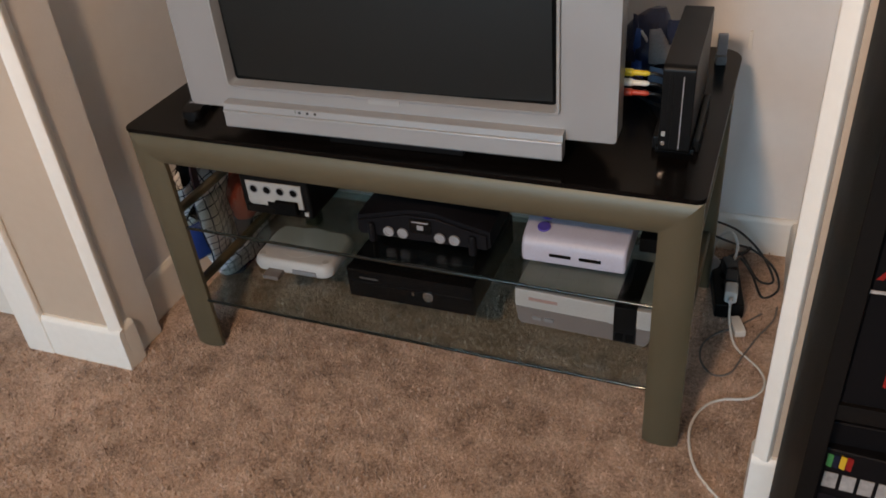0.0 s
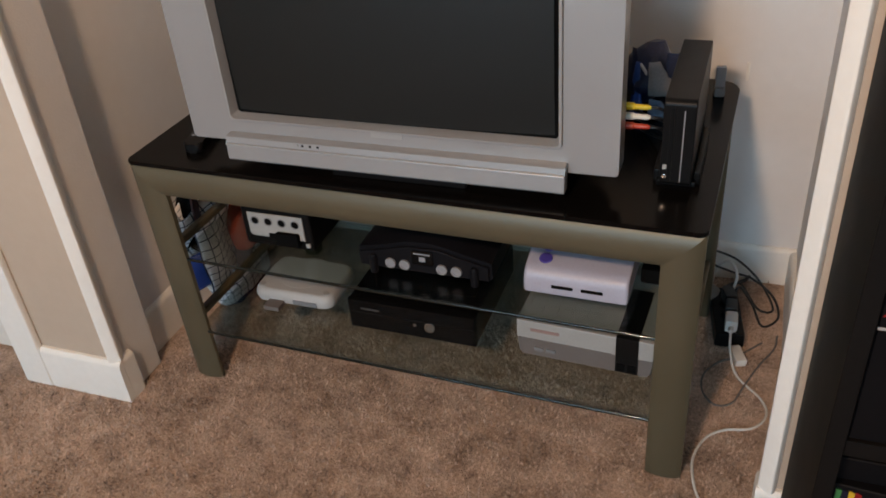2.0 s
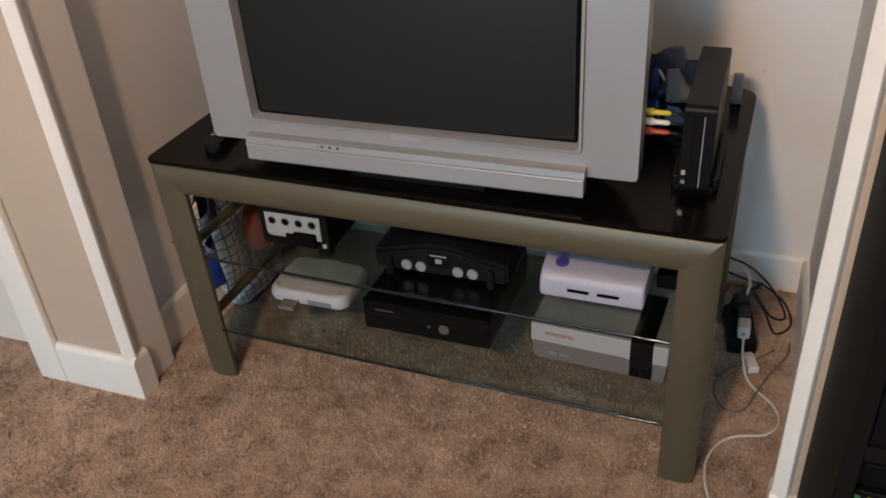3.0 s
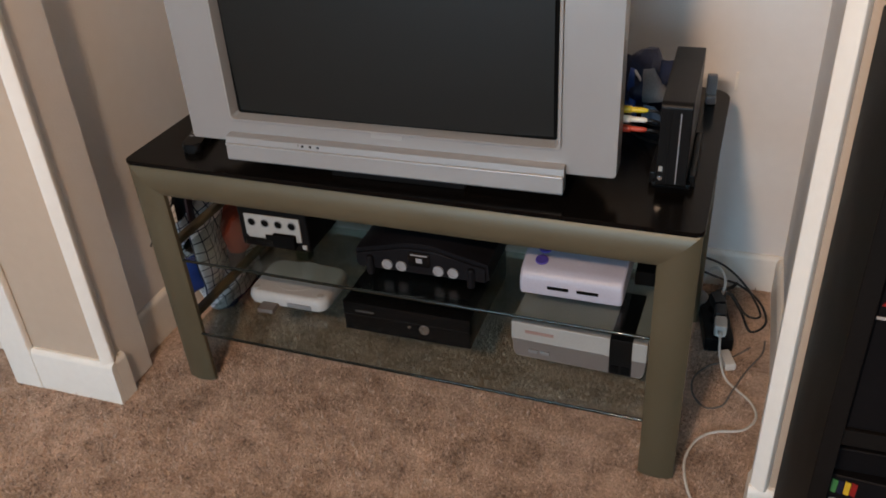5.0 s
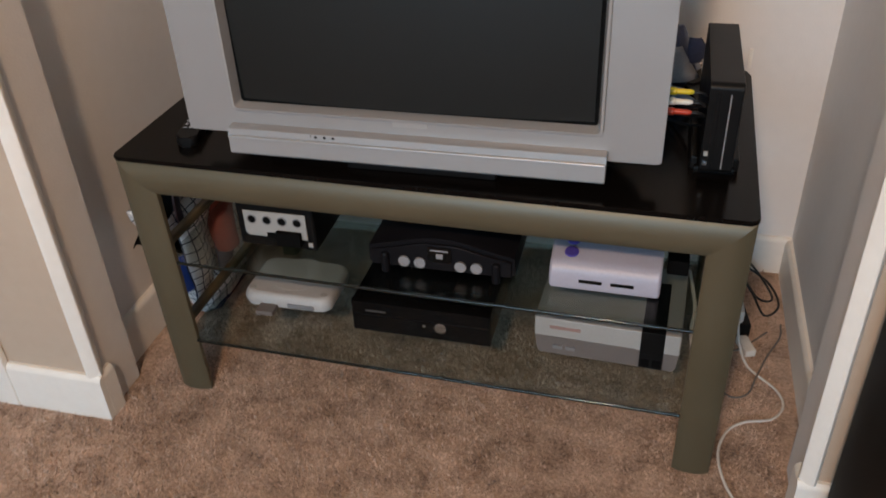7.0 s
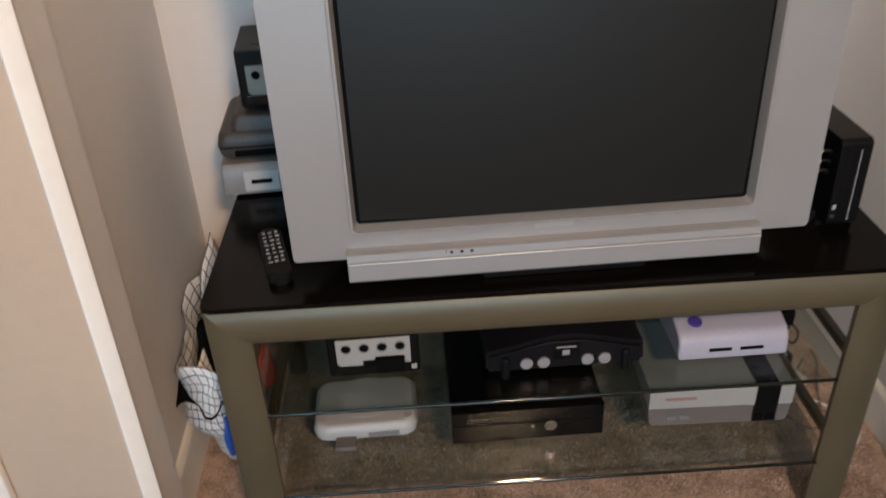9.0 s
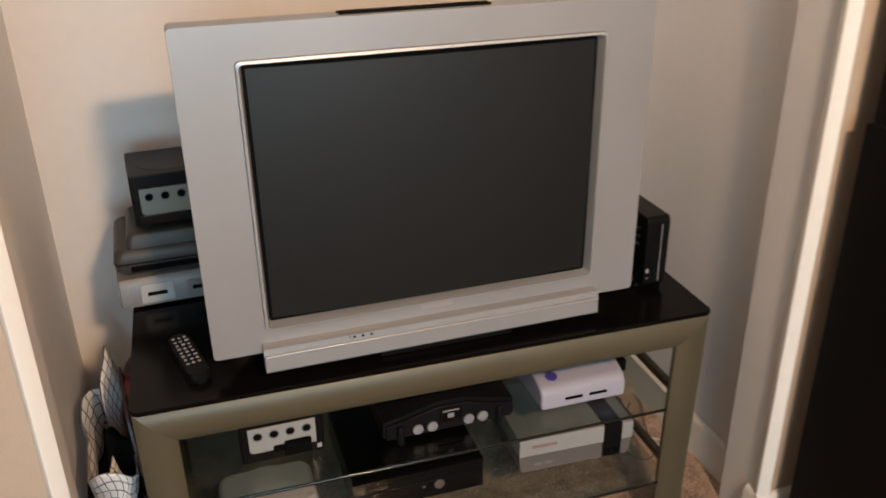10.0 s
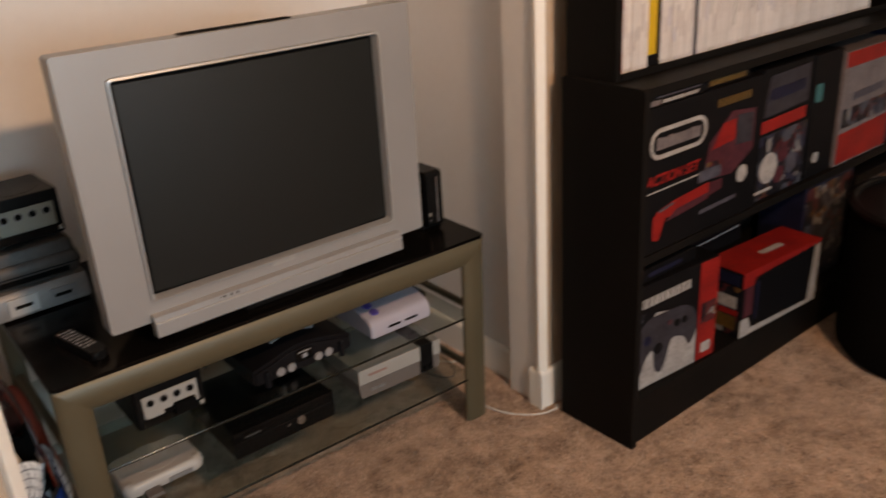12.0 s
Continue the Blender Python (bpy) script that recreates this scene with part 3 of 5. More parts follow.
    part("housing", lofted([sect(0.0452, 0.366, 0.050, 0.560, 0.02), sect(0.115, 0.350, 0.046, 0.545, 0.03), sect(0.20, 0.285, 0.040, 0.49, 0.05), sect(0.36, 0.205, 0.034, 0.40, 0.05), sect(0.455, 0.165, 0.034, 0.34, 0.05)]), SILVER, tv, "silver grey rear housing")
    part("vent", box(-0.135, 0.100, 0.016, 0.040, 0.5695, 0.5725, 0.001), MATT_BLACK, tv, "dark vent along the top edge")
    part("base", prism(rounded(-0.26, 0.26, 0.012, 0.42, 0.03), 0.0, 0.042, r=0.004), BLACK, tv)
    part("front_foot", box(-0.105, 0.135, -0.012, 0.012, 0.0, 0.014, 0.003), BLACK, tv, "black front foot")
    for i, (nm, mat_, z) in enumerate((("yellow_plug", YELLOW, 0.161), ("white_plug", PLUG_WHITE, 0.145), ("red_plug", PLUG_RED, 0.129))):
        part("side_socket", disc(0.006, 0.366, 0.370, "X", (0.062, z - 0.028), 14), CHROME, tv)
    return tv


television()


def av_plug(z, material, label):
    pl = thing("av_plug", pose(-0.200, 1.187, z), label, "cable plug", "plugs in the side of the television")
    prof = [(0.0040, 0), (0.0056, 0.001), (0.0058, 0.016), (0.0043, 0.018), (0.0040, 0.037), (0.0028, 0.041), (0.002, 0.042)]
    part("grip", moved(turned(prof, 16), pose(0, 0, 0, 0, 90, 0)), material, pl)
    part("cable", tube([(0.040, 0, 0), (0.056, 0.004, -0.003), (0.066, 0.030, -0.025), (0.060, 0.09, -0.062), (0.03, 0.16, -0.092), (-0.03, 0.24, -0.108)], 0.0024, 7), CABLE_BLACK, pl, "black cable")
    return pl


for z_, m_, lb in ((0.669, YELLOW, "yellow video plug in the side of the television"), (0.653, PLUG_WHITE, "white audio plug in the side of the television"), (0.637, PLUG_RED, "red audio plug in the side of the television")):
    av_plug(z_, m_, lb)

# ---- the consoles ----


def cube_console(m, label, card, plate_material):
    """A small near-cubic console with a pale front plate and four round ports; its front faces -y, its foot is at z = 0."""
    c = thing("game_console", m, label, "game console", "cube consoles")
    part("body", merged(prism(rounded(-0.075, 0.075, 0, 0.150, 0.006, 3), 0.006, 0.106, r=0.0035)), BLACK, c)
    for x in (-0.055, 0.055):
        for y in (0.02, 0.13):
            part("foot", disc(0.008, 0.0, 0.0065, "Z", (x, y), 12), RUBBER, c)
    plate = prism([(-0.060, 0.080), (0.060, 0.080), (0.060, 0.028), (-0.054, 0.028), (-0.060, 0.034)], -0.0025, 0.001, "Y", 0.0008, 1)
    part("front_plate", plate, plate_material, c, "grey front plate with four ports")
    for i in range(4):
        x = -0.0435 + 0.029 * i
        p = part("port", ring([(x + 0.0092 * math.cos(a * math.pi / 10), 0.0635 + 0.0092 * math.sin(a * math.pi / 10)) for a in range(20)], [(x + 0.0075 * math.cos(a * math.pi / 10), 0.0635 + 0.0075 * math.sin(a * math.pi / 10)) for a in range(20)], -0.0040, -0.002, "Y"), MID_GREY, c)
        part("socket", disc(0.0076, -0.0031, -0.002, "Y", (x, 0.0635), 16), MATT_BLACK, p)
    part("front_skirt", box(-0.066, 0.066, -0.0022, 0.001, 0.009, 0.0265, 0.001), GLOSS_BLACK, c)
    part("indicator", box(0.060, 0.069, -0.0030, 0.001, 0.014, 0.0235, 0.001), PALE_GREY, c, "small pale square badge")
    part("lid", disc(0.060, 0.1055, 0.1067, "Z", (0, 0.075), 36, 0.001), BLACK, c, "round disc lid")
    part("handle", tube([(-0.06, 0.150, 0.075), (-0.06, 0.172, 0.075), (0.06, 0.172, 0.075), (0.06, 0.150, 0.075)], 0.007, 8, 0), BLACK, c)
    if card:
        part("memory_card", box(0.002, 0.050, -0.014, -0.0028, 0.018, 0.045, 0.002), MATT_BLACK, c, "dark card in the front slot")
        part("slot_cover", box(-0.018, 0.002, -0.0034, -0.0024, 0.026, 0.038, 0.0003), MATT_BLACK, c)
    return c


def flat_white_console():
    c = thing("game_console", pose(-0.881, 1.213, SHELF_LO), "small white rounded console with grey card plugged in its front", "game console")
    w, d = 0.094, 0.138
    rings = []
    for z, k, r in ((0.0, 0.012, 0.020), (0.006, 0.003, 0.023), (0.018, 0.0, 0.025), (0.027, 0.002, 0.025), (0.033, 0.006, 0.023), (0.036, 0.012, 0.020)):
        rings.append([(x, y, z + 0.002) for x, y in rounded(-w + k, w - k, k, d - k, r)])
    part("body", lofted(rings), WHITE_PLASTIC, c)
    part("disc_lid", disc(0.056, 0.0370, 0.0384, "Z", (0, 0.078), 36, 0.0006), WHITE_PLASTIC, c, "round lid")
    for x in (-0.076, 0.076):
        part("button", disc(0.0075, 0.0375, 0.0398, "Z", (x, 0.020), 16, 0.001), PALE_GREY, c)
    part("port", box(0.004, 0.060, -0.0015, 0.004, 0.011, 0.022, 0.001), MID_GREY, c)
    part("memory_card", box(-0.054, -0.018, -0.026, 0.004, 0.006, 0.016, 0.0015), DUN_GREY, c, "grey card half pulled out of its slot")
    for x in (-0.06, 0.06):
        for y in (0.03, 0.11):
            part("foot", disc(0.007, 0.0, 0.003, "Z", (x, y), 12), RUBBER, c)
    return c


def slim_black_console():
    c = thing("game_console", pose(-0.594, 1.186, SHELF_LO, 0, 0, -0.6), "glossy black slim console with a round chrome button", "game console")
    part("body", box(-0.134, 0.134, 0.004, 0.264, 0.005, 0.076, 0.004), GLOSS_BLACK, c)
    # waisted front face
    pts = [(-0.1345, 0.005), (0.1345, 0.005), (0.1345, 0.076), (-0.1345, 0.076)]
    f0 = [(x, 0.0038, z) for x, z in pts]
    f1 = [(x, -0.004, z) for x, z in ((-0.1330, 0.007), (0.1330, 0.007), (0.1330, 0.0745), (-0.1330, 0.0745))]
    part("front", lofted([f0, f1]), GLOSS_BLACK, c)
    part("disc_tray", box(-0.122, 0.02, -0.0052, -0.0035, 0.050, 0.064, 0.0006), GLOSS_BLACK, c)
    part("front_groove", box(-0.130, 0.130, -0.0046, -0.0036, 0.0455, 0.0464), CHARCOAL, c)
    part("tray_mark", box(-0.106, -0.066, -0.0056, -0.005, 0.0545, 0.0585), SMOKE, c, "small grey lettering strip")
    part("power_button", disc(0.0115, -0.0075, -0.003, "Y", (0.040, 0.036), 28, 0.002), CHROME, c, "round chrome power button")
    part("eject_button", disc(0.0035, -0.0055, -0.003, "Y", (0.008, 0.036), 12, 0.0005), CHROME, c)
    part("top_grille", box(0.05, 0.115, 0.06, 0.225, 0.0758, 0.0772, 0.0006), MATT_BLACK, c)
    for x in (-0.11, 0.11):
        for y in (0.03, 0.23):
            part("foot", disc(0.009, 0.0, 0.0055, "Z", (x, y), 12), RUBBER, c)
    return c


def four_port_console():
    c = thing("game_console", pose(-0.540, 1.155, SHELF_HI), "dark charcoal console with four pale grey ports", "game console")
    # arched body: swept sections from front to back
    rings = []
    for y, k in ((0.0, 0.0), (0.03, 0.008), (0.09, 0.016), (0.15, 0.010), (0.188, 0.0)):
        top = [(-0.128, 0.046), (-0.110, 0.050 + k * 0.4), (-0.075, 0.058 + k), (-0.045, 0.066 + k), (-0.020, 0.071 + k), (0.020, 0.071 + k), (0.045, 0.066 + k), (0.075, 0.058 + k), (0.110, 0.050 + k * 0.4), (0.128, 0.046)]
        sec = [(0.130, 0.014), (0.122, 0.008), (-0.122, 0.008), (-0.130, 0.014)] + top
        rings.append([(x, y, z) for x, z in sec])
    part("body", lofted(rings), CHARCOAL, c, angle=50)
    lip = [(-0.124, 0.010), (0.124, 0.010), (0.124, 0.040), (0.075, 0.050), (0.030, 0.062), (-0.030, 0.062), (-0.075, 0.050), (-0.124, 0.040)]
    part("front_panel", prism(lip, -0.006, -0.0005, "Y", 0.002), CHARCOAL, c)
    for x in (-0.064, -0.036, 0.036, 0.064):
        p = part("port", ring([(x + 0.0102 * math.cos(a * math.pi / 12), 0.0235 + 0.0102 * math.sin(a * math.pi / 12)) for a in range(24)], [(x + 0.0068 * math.cos(a * math.pi / 12), 0.0230 + 0.0064 * math.sin(a * math.pi / 12)) for a in range(24)], -0.0095, -0.005, "Y"), PORT_GREY, c, "pale grey controller port")
        part("socket", disc(0.0069, -0.0078, -0.005, "Y", (x, 0.0232), 16), PORT_GREY, p)
    part("badge", prism(rounded(-0.021, 0.021, 0.028, 0.058, 0.004), -0.0085, -0.0055, "Y", 0.001), GLOSS_BLACK, c, "glossy black badge plate")
    part("badge_mark", box(-0.006, 0.006, -0.0092, -0.0084, 0.036, 0.046, 0.001), PORT_GREY, c)
    part("badge_bar", box(-0.016, 0.016, -0.0092, -0.0084, 0.0505, 0.0535, 0.0003), PORT_GREY, c)
    for x in (-0.098, 0.098):
        part("front_post", moved(turned([(0.007, 0.0), (0.0075, 0.0015), (0.0075, 0.034), (0.005, 0.038), (0.002, 0.039)], 18), pose(x, -0.008, 0)), CHARCOAL, c, "shiny black front foot")
    for x in (-0.10, 0.10):
        part("foot", disc(0.010, 0.0, 0.0085, "Z", (x, 0.165), 12), RUBBER, c)
    part("cartridge_slot", box(-0.062, 0.062, 0.085, 0.112, 0.080, 0.0895, 0.002), MATT_BLACK, c)
    for x in (-0.045, 0.045):
        part("switch", box(x - 0.012, x + 0.012, 0.040, 0.058, 0.070, 0.0795, 0.002), MID_GREY, c)
    part("lead", tube([(-0.10, 0.187, 0.03), (-0.14, 0.25, 0.04), (-0.19, 0.22, 0.03), (-0.17, 0.16, 0.006)], 0.0028, 7), CABLE_BLACK, c)
    return c


def pale_console():
    c = thing("game_console", pose(-0.2620, 1.148, SHELF_HI, 0, 0, -0.8), "pale lavender console with two purple buttons and dark slots", "game console")
    prof = [(0.0, 0.004), (-0.002, 0.012), (-0.001, 0.034), (0.006, 0.046), (0.018, 0.053), (0.060, 0.061), (0.120, 0.064), (0.185, 0.058), (0.193, 0.05), (0.193, 0.004)]
    part("body", prism(prof, -0.091, 0.091, "X", 0.006, 3), LAVENDER, c)
    for y in (0.032, 0.062):
        part("button", moved(disc(0.0120, 0.0, 0.006, "Z", (0, 0), 22, 0.002), pose(-0.058, y, 0.0530 + (y - 0.032) * 0.19, 10)), PURPLE, c, "purple oval button")
    for x in (-0.022, 0.030):
        part("controller_slot", box(x - 0.019, x + 0.019, -0.0032, 0.002, 0.0185, 0.0248, 0.0012), MATT_BLACK, c, "dark controller slot")
    part("cartridge_slot", box(-0.065, 0.065, 0.095, 0.118, 0.060, 0.0660, 0.001), MID_GREY, c)
    part("rear_adapter", box(0.100, 0.135, 0.075, 0.15, 0.001, 0.03, 0.003), MATT_BLACK, c, "black block behind its side")
    for x in (-0.08, 0.08):
        for y in (0.02, 0.17):
            part("foot", disc(0.007, 0.0, 0.0045, "Z", (x, y), 12), RUBBER, c)
    return c


def front_loader():
    c = thing("game_console", pose(-0.2515, 1.180, SHELF_LO, 0, 0, -2.6), "boxy pale grey console with darker lower half and black stripe", "game console")
    part("upper_shell", box(-0.128, 0.128, 0.0, 0.203, 0.045, 0.088, 0.0035), PALE_GREY, c)
    low = [(-0.124, 0.012), (-0.118, 0.004), (0.118, 0.004), (0.124, 0.012), (0.1275, 0.0448), (-0.1275, 0.0448)]
    part("lower_shell", prism(low, 0.004, 0.198, "Y", 0.002), DUN_GREY, c, "dun grey lower half")
    part("door_line", box(-0.124, 0.052, -0.0008, 0.001, 0.0465, 0.0478), DUN_GREY, c)
    part("stripe", box(0.060, 0.101, -0.0022, 0.150, 0.0405, 0.0902, 0.001), BLACK, c, "black stripe over front and top")
    part("stripe_front", box(0.060, 0.101, -0.0008, 0.01, 0.0085, 0.040, 0.001), BLACK, c)
    part("label_strip", box(-0.100, -0.045, -0.0009, 0.0005, 0.066, 0.0725), FADED_RED, c, "faded red lettering strip")
    for x in (-0.085, -0.062):
        part("button", box(x - 0.009, x + 0.009, 0.0005, 0.006, 0.019, 0.027, 0.0015), MID_GREY, c)
    for x in (0.0705, 0.0905):
        part("controller_port", box(x - 0.0075, x + 0.0075, -0.0018, 0.001, 0.013, 0.029, 0.001), MATT_BLACK, c)
    for i in range(6):
        part("rib", box(-0.118 + 0.028 * i, -0.118 + 0.028 * i + 0.003, 0.03, 0.19, 0.0878, 0.0888), PALE_GREY, c)
    for x in (-0.1, 0.1):
        for y in (0.03, 0.17):
            part("foot", disc(0.008, 0.0, 0.0045, "Z", (x, y), 12), RUBBER, c)
    return c


cube_console(pose(-0.850, 1.172, SHELF_HI), "black cube console with pale grey front plate on the glass shelf", True, PALE_GREY)
flat_white_console()
slim_black_console()
four_port_console()
pale_console()
front_loader()


def upright_console():
    c = thing("game_console", pose(-0.114, 1.172, TOP), "glossy black console standing upright in its cradle", "game console")
    part("body", prism(rounded(0, 0.262, 0.010, 0.172 - 0.018, 0.010, 4), -0.024, 0.024, "X", 0.002), BLACK, c)
    part("disc_slot", box(0.0062, 0.0078, -0.0016, 0.002, 0.020, 0.138), PORT_GREY, c, "thin silver disc slot")
    part("front_strip", box(-0.0135, -0.007, -0.0012, 0.002, 0.020, 0.142, 0.0005), BLACK, c)
    part("power_button", disc(0.004, -0.0014, 0.002, "Y", (-0.017, 0.028), 14, 0.0005), CHROME, c)
    part("badge", box(-0.020, -0.014, -0.0012, 0.001, 0.040, 0.048, 0.0003), PALE_GREY, c)
    part("cradle", merged(box(-0.036, -0.0245, 0.03, 0.20, 0.0, 0.022, 0.003), box(0.0245, 0.036, 0.03, 0.20, 0.0, 0.022, 0.003), box(-0.030, 0.030, 0.02, 0.21, 0.0, 0.0095, 0.002)), BLACK, c, "black plastic cradle")
    part("lead", tube([(0.0, 0.262, 0.05), (-0.01, 0.30, 0.04), (-0.03, 0.33, 0.012), (-0.05, 0.37, 0.004)], 0.003, 7), CABLE_BLACK, c)
    return c


upright_console()

# stack at the back of the stand's top
cartridge_box = thing("game_console", pose(-0.992, 1.432, TOP, 0, 0, 2), "pale grey flat console under two stacked machines", "game console")
part("body", prism([(0.0, 0.006), (-0.002, 0.014), (0.0, 0.048), (0.010, 0.060), (0.090, 0.064), (0.2, 0.062), (0.2, 0.006)], -0.104, 0.104, "X", 0.005), CLOUDY_GREY, cartridge_box)
part("front_band", box(-0.066, -0.006, -0.0035, 0.002, 0.012, 0.050, 0.001), WHITE_PLASTIC, cartridge_box)
part("front_band", box(0.020, 0.075, -0.0035, 0.002, 0.016, 0.046, 0.001), MID_GREY, cartridge_box)
for x_ in (-0.036, 0.046):
    part("controller_slot", box(x_ - 0.018, x_ + 0.018, -0.0045, 0.002, 0.026, 0.034, 0.001), MATT_BLACK, cartridge_box)
for x_ in (-0.09, 0.09):
    for y_ in (0.02, 0.18):
        part("foot", disc(0.008, 0, 0.0065, "Z", (x_, y_), 12), RUBBER, cartridge_box)
smoky = thing("game_console", pose(-0.993, 1.442, TOP + 0.0645, 0, 0, 1), "smoky grey translucent console in the middle of a stack", "game console")
part("body", lofted([[(x, y, z) for x, y in rounded(-0.104 + k, 0.104 - k, k, 0.195 - k, 0.016)] for z, k in ((0.0, 0.01), (0.010, 0.002), (0.030, 0.0), (0.044, 0.003), (0.050, 0.009))]), SMOKE, smoky)
part("lid", lofted([[(x + 0.010, y + 0.012, z) for x, y in rounded(-0.088 + k, 0.088 - k, k, 0.165 - k, 0.012)] for z, k in ((0.0495, 0.0), (0.066, 0.002), (0.0745, 0.006), (0.0785, 0.013))]), SMOKE, smoky, "raised smoky lid")
part("seam", ring(rounded(-0.1045, 0.1045, -0.0005, 0.1955, 0.016), rounded(-0.100, 0.100, 0.004, 0.191, 0.014), 0.024, 0.027, "Z"), BLACK, smoky)
part("front_recess", box(-0.075, 0.075, -0.0012, 0.004, 0.008, 0.020, 0.001), MATT_BLACK, smoky)
cube_console(pose(-0.973, 1.475, TOP + 0.1432, 0, 0, 3), "black cube console atop a stack, shadow put into its greenish grey plate", False, DIM_GREEN_GREY)


def remote():
    r = thing("remote_control", pose(-0.987, 1.208, TOP, 0, 0, 13), "black remote control with rows of silver buttons", "remote control")
    part("body", prism(rounded(-0.0180, 0.0180, -0.074, 0.072, 0.011), 0.0, 0.018, r=0.006, seg=3), BLACK, r)
    for i in range(8):
        for j in range(3):
            part("button", box(-0.0128 + 0.0098 * j + 0.0006 * (i % 2), -0.0072 + 0.0098 * j + (0.0012 if (i * 3 + j) % 4 == 0 else 0), -0.036 + 0.0128 * i, -0.0308 + 0.0128 * i - (0.002 if (i + 2 * j) % 3 == 0 else 0), 0.0175, 0.0200, 0.0009), PORT_GREY if (i + 2 * j) % 4 else MID_GREY, r)
    return r


remote()

# ---- beside and behind the stand ----


def draped(cols, rows, place, material, parent, name, label="", thick=0.0025, tiles=(8, 8)):
    """A crumpled sheet: place(u, v) gives the middle surface for u, v in 0..1."""
    bm = bmesh.new()
    uv = bm.loops.layers.uv.new("UVMap")
    g = [[bm.verts.new(place(i / cols, j / rows)) for i in range(cols + 1)] for j in range(rows + 1)]
    for j in range(rows):
        for i in range(cols):
            f = bm.faces.new((g[j][i], g[j][i + 1], g[j + 1][i + 1], g[j + 1][i]))
            for lp, (a, b) in zip(f.loops, ((i, j), (i + 1, j), (i + 1, j + 1), (i, j + 1))):
                lp[uv].uv = (a / cols * tiles[0], b / rows * tiles[1])
    ob = part(name, bm, material, parent, label, angle=80)
    so = ob.modifiers.new("thickness", "SOLIDIFY")
    so.thickness = thick
    return ob


def fold(p, k=1.0, seed=0.0):
    n = noise.noise_vector(Vector(p) * 9 + Vector((seed, seed * 2, 0)))
    m = noise.noise_vector(Vector(p) * 26 + Vector((0, seed, seed)))
    return Vector(p) + n * 0.020 * k + m * 0.006 * k


bag = thing("cloth_bag", pose(-1.150, 1.346, 0), "slumped white checked cloth bag with blue lining beside the stand", "bag")


def strap(pts, half, thick):
    """A flat strap, standing on edge along a smooth line."""
    line = glide([Vector(p) for p in pts], 7)
    rings = []
    for i, q in enumerate(line):
        d = (line[min(i + 1, len(line) - 1)] - line[max(i - 1, 0)]).normalized()
        out = Vector((1, 0, 0))
        up = d.cross(out).normalized()
        rings.append([q + out * thick * a + up * half * b for a, b in ((-1, -0.9), (1, -0.9), (1.3, 0), (1, 0.9), (-1, 0.9), (-1.3, 0))])
    return lofted(rings)


def bag_wall(u, v):
    a = 2 * math.pi * u
    sq = 1 / max(abs(math.cos(a)), abs(math.sin(a))) ** 0.35
    k = 0.62 + 0.38 * v ** 0.6
    x, y, z = 0.048 * sq * math.cos(a) * k, 0.160 * sq * math.sin(a) * k, 0.006 + (0.330 + 0.02 * math.sin(3 * a + 0.6)) * v
    q = fold((x, y + 0.085 * (1 - v) ** 1.4, z), 1.0 if v > 0.02 else 0.2, 1.3)
    q.z = max(q.z, 0.004)
    q.x = max(min(q.x, 0.070), -0.062)
    return q


draped(72, 36, bag_wall, CHECK, bag, "side", "white cloth with a thin dark check", tiles=(30, 15))
draped(24, 30, lambda u, v: fold((-0.048 + 0.096 * u, -0.125 + 0.25 * v, 0.245 + 0.025 * math.sin(9 * u + 7 * v)), 1.3, 4.0), MATT_BLACK, bag, "lining", "dark crumpled stuff inside the bag")
part("bottom", prism(rounded(-0.028, 0.028, 0.0, 0.17, 0.02), 0.002, 0.010), NAVY_CLOTH, bag)
part("handle", strap([(0.040, 0.085, 0.300), (0.034, 0.072, 0.385), (0.030, 0.050, 0.428), (0.034, 0.010, 0.432), (0.040, -0.055, 0.408), (0.046, -0.085, 0.345), (0.050, -0.090, 0.290)], 0.011, 0.0022), MAROON, bag, "stiff maroon leather handle", angle=60)


def side_pocket(u, v):
    return fold((0.060 + 0.012 * math.sin(math.pi * u) * math.sin(math.pi * v), -0.02 + 0.07 * u + 0.02 * v, 0.10 + 0.12 * v), 0.6, 2.2)


draped(16, 18, lambda u, v: fold((0.062 - 0.062 * v + 0.005 * math.sin(7 * u), -0.120 + 0.235 * u, 0.19 + (0.13 + 0.13 * u ** 1.3) * v), 0.4, 3.3), CHECK, bag, "inner_flap", "tall checked flap along the stand", tiles=(12, 14))
draped(10, 12, lambda u, v: fold((0.030 + 0.032 * u, -0.158 + 0.045 * u - 0.012 * math.sin(3.1 * v), 0.150 + 0.095 * v), 0.5, 6.6), BLUE, bag, "blue_lining", "bright blue fold of lining")
draped(10, 12, side_pocket, NAVY_CLOTH, bag, "side_pocket", "dark navy panel")
draped(10, 12, lambda u, v: fold((0.064 + 0.010 * math.sin(math.pi * u), -0.13 + 0.09 * u, 0.12 + 0.19 * v), 0.7, 5.1), CHECK, bag, "flap", "loose checked flap", tiles=(4, 9))

stuffing = thing("black_cloth", pose(-1.160, 1.425, 0), "crumpled black cloth stuffed in the bag's mouth", "cloth")
draped(18, 30, lambda u, v: fold((0.006 + 0.050 * u + 0.010 * v, -0.085 - 0.085 * min(1.0, 2.2 * v) - 0.012 * math.sin(6 * v), 0.345 + 0.03 * math.sin(3.2 * min(1.0, 2.2 * v)) - 0.22 * max(0.0, v - 0.3) + 0.012 * math.sin(9 * u)), 1.2, 7.4), MATT_BLACK, stuffing, "drape", thick=0.004)

scarf = thing("red_cloth", pose(0, 0, 0), "rolled maroon and orange-red cloth stuffed along a bag", "cloth")


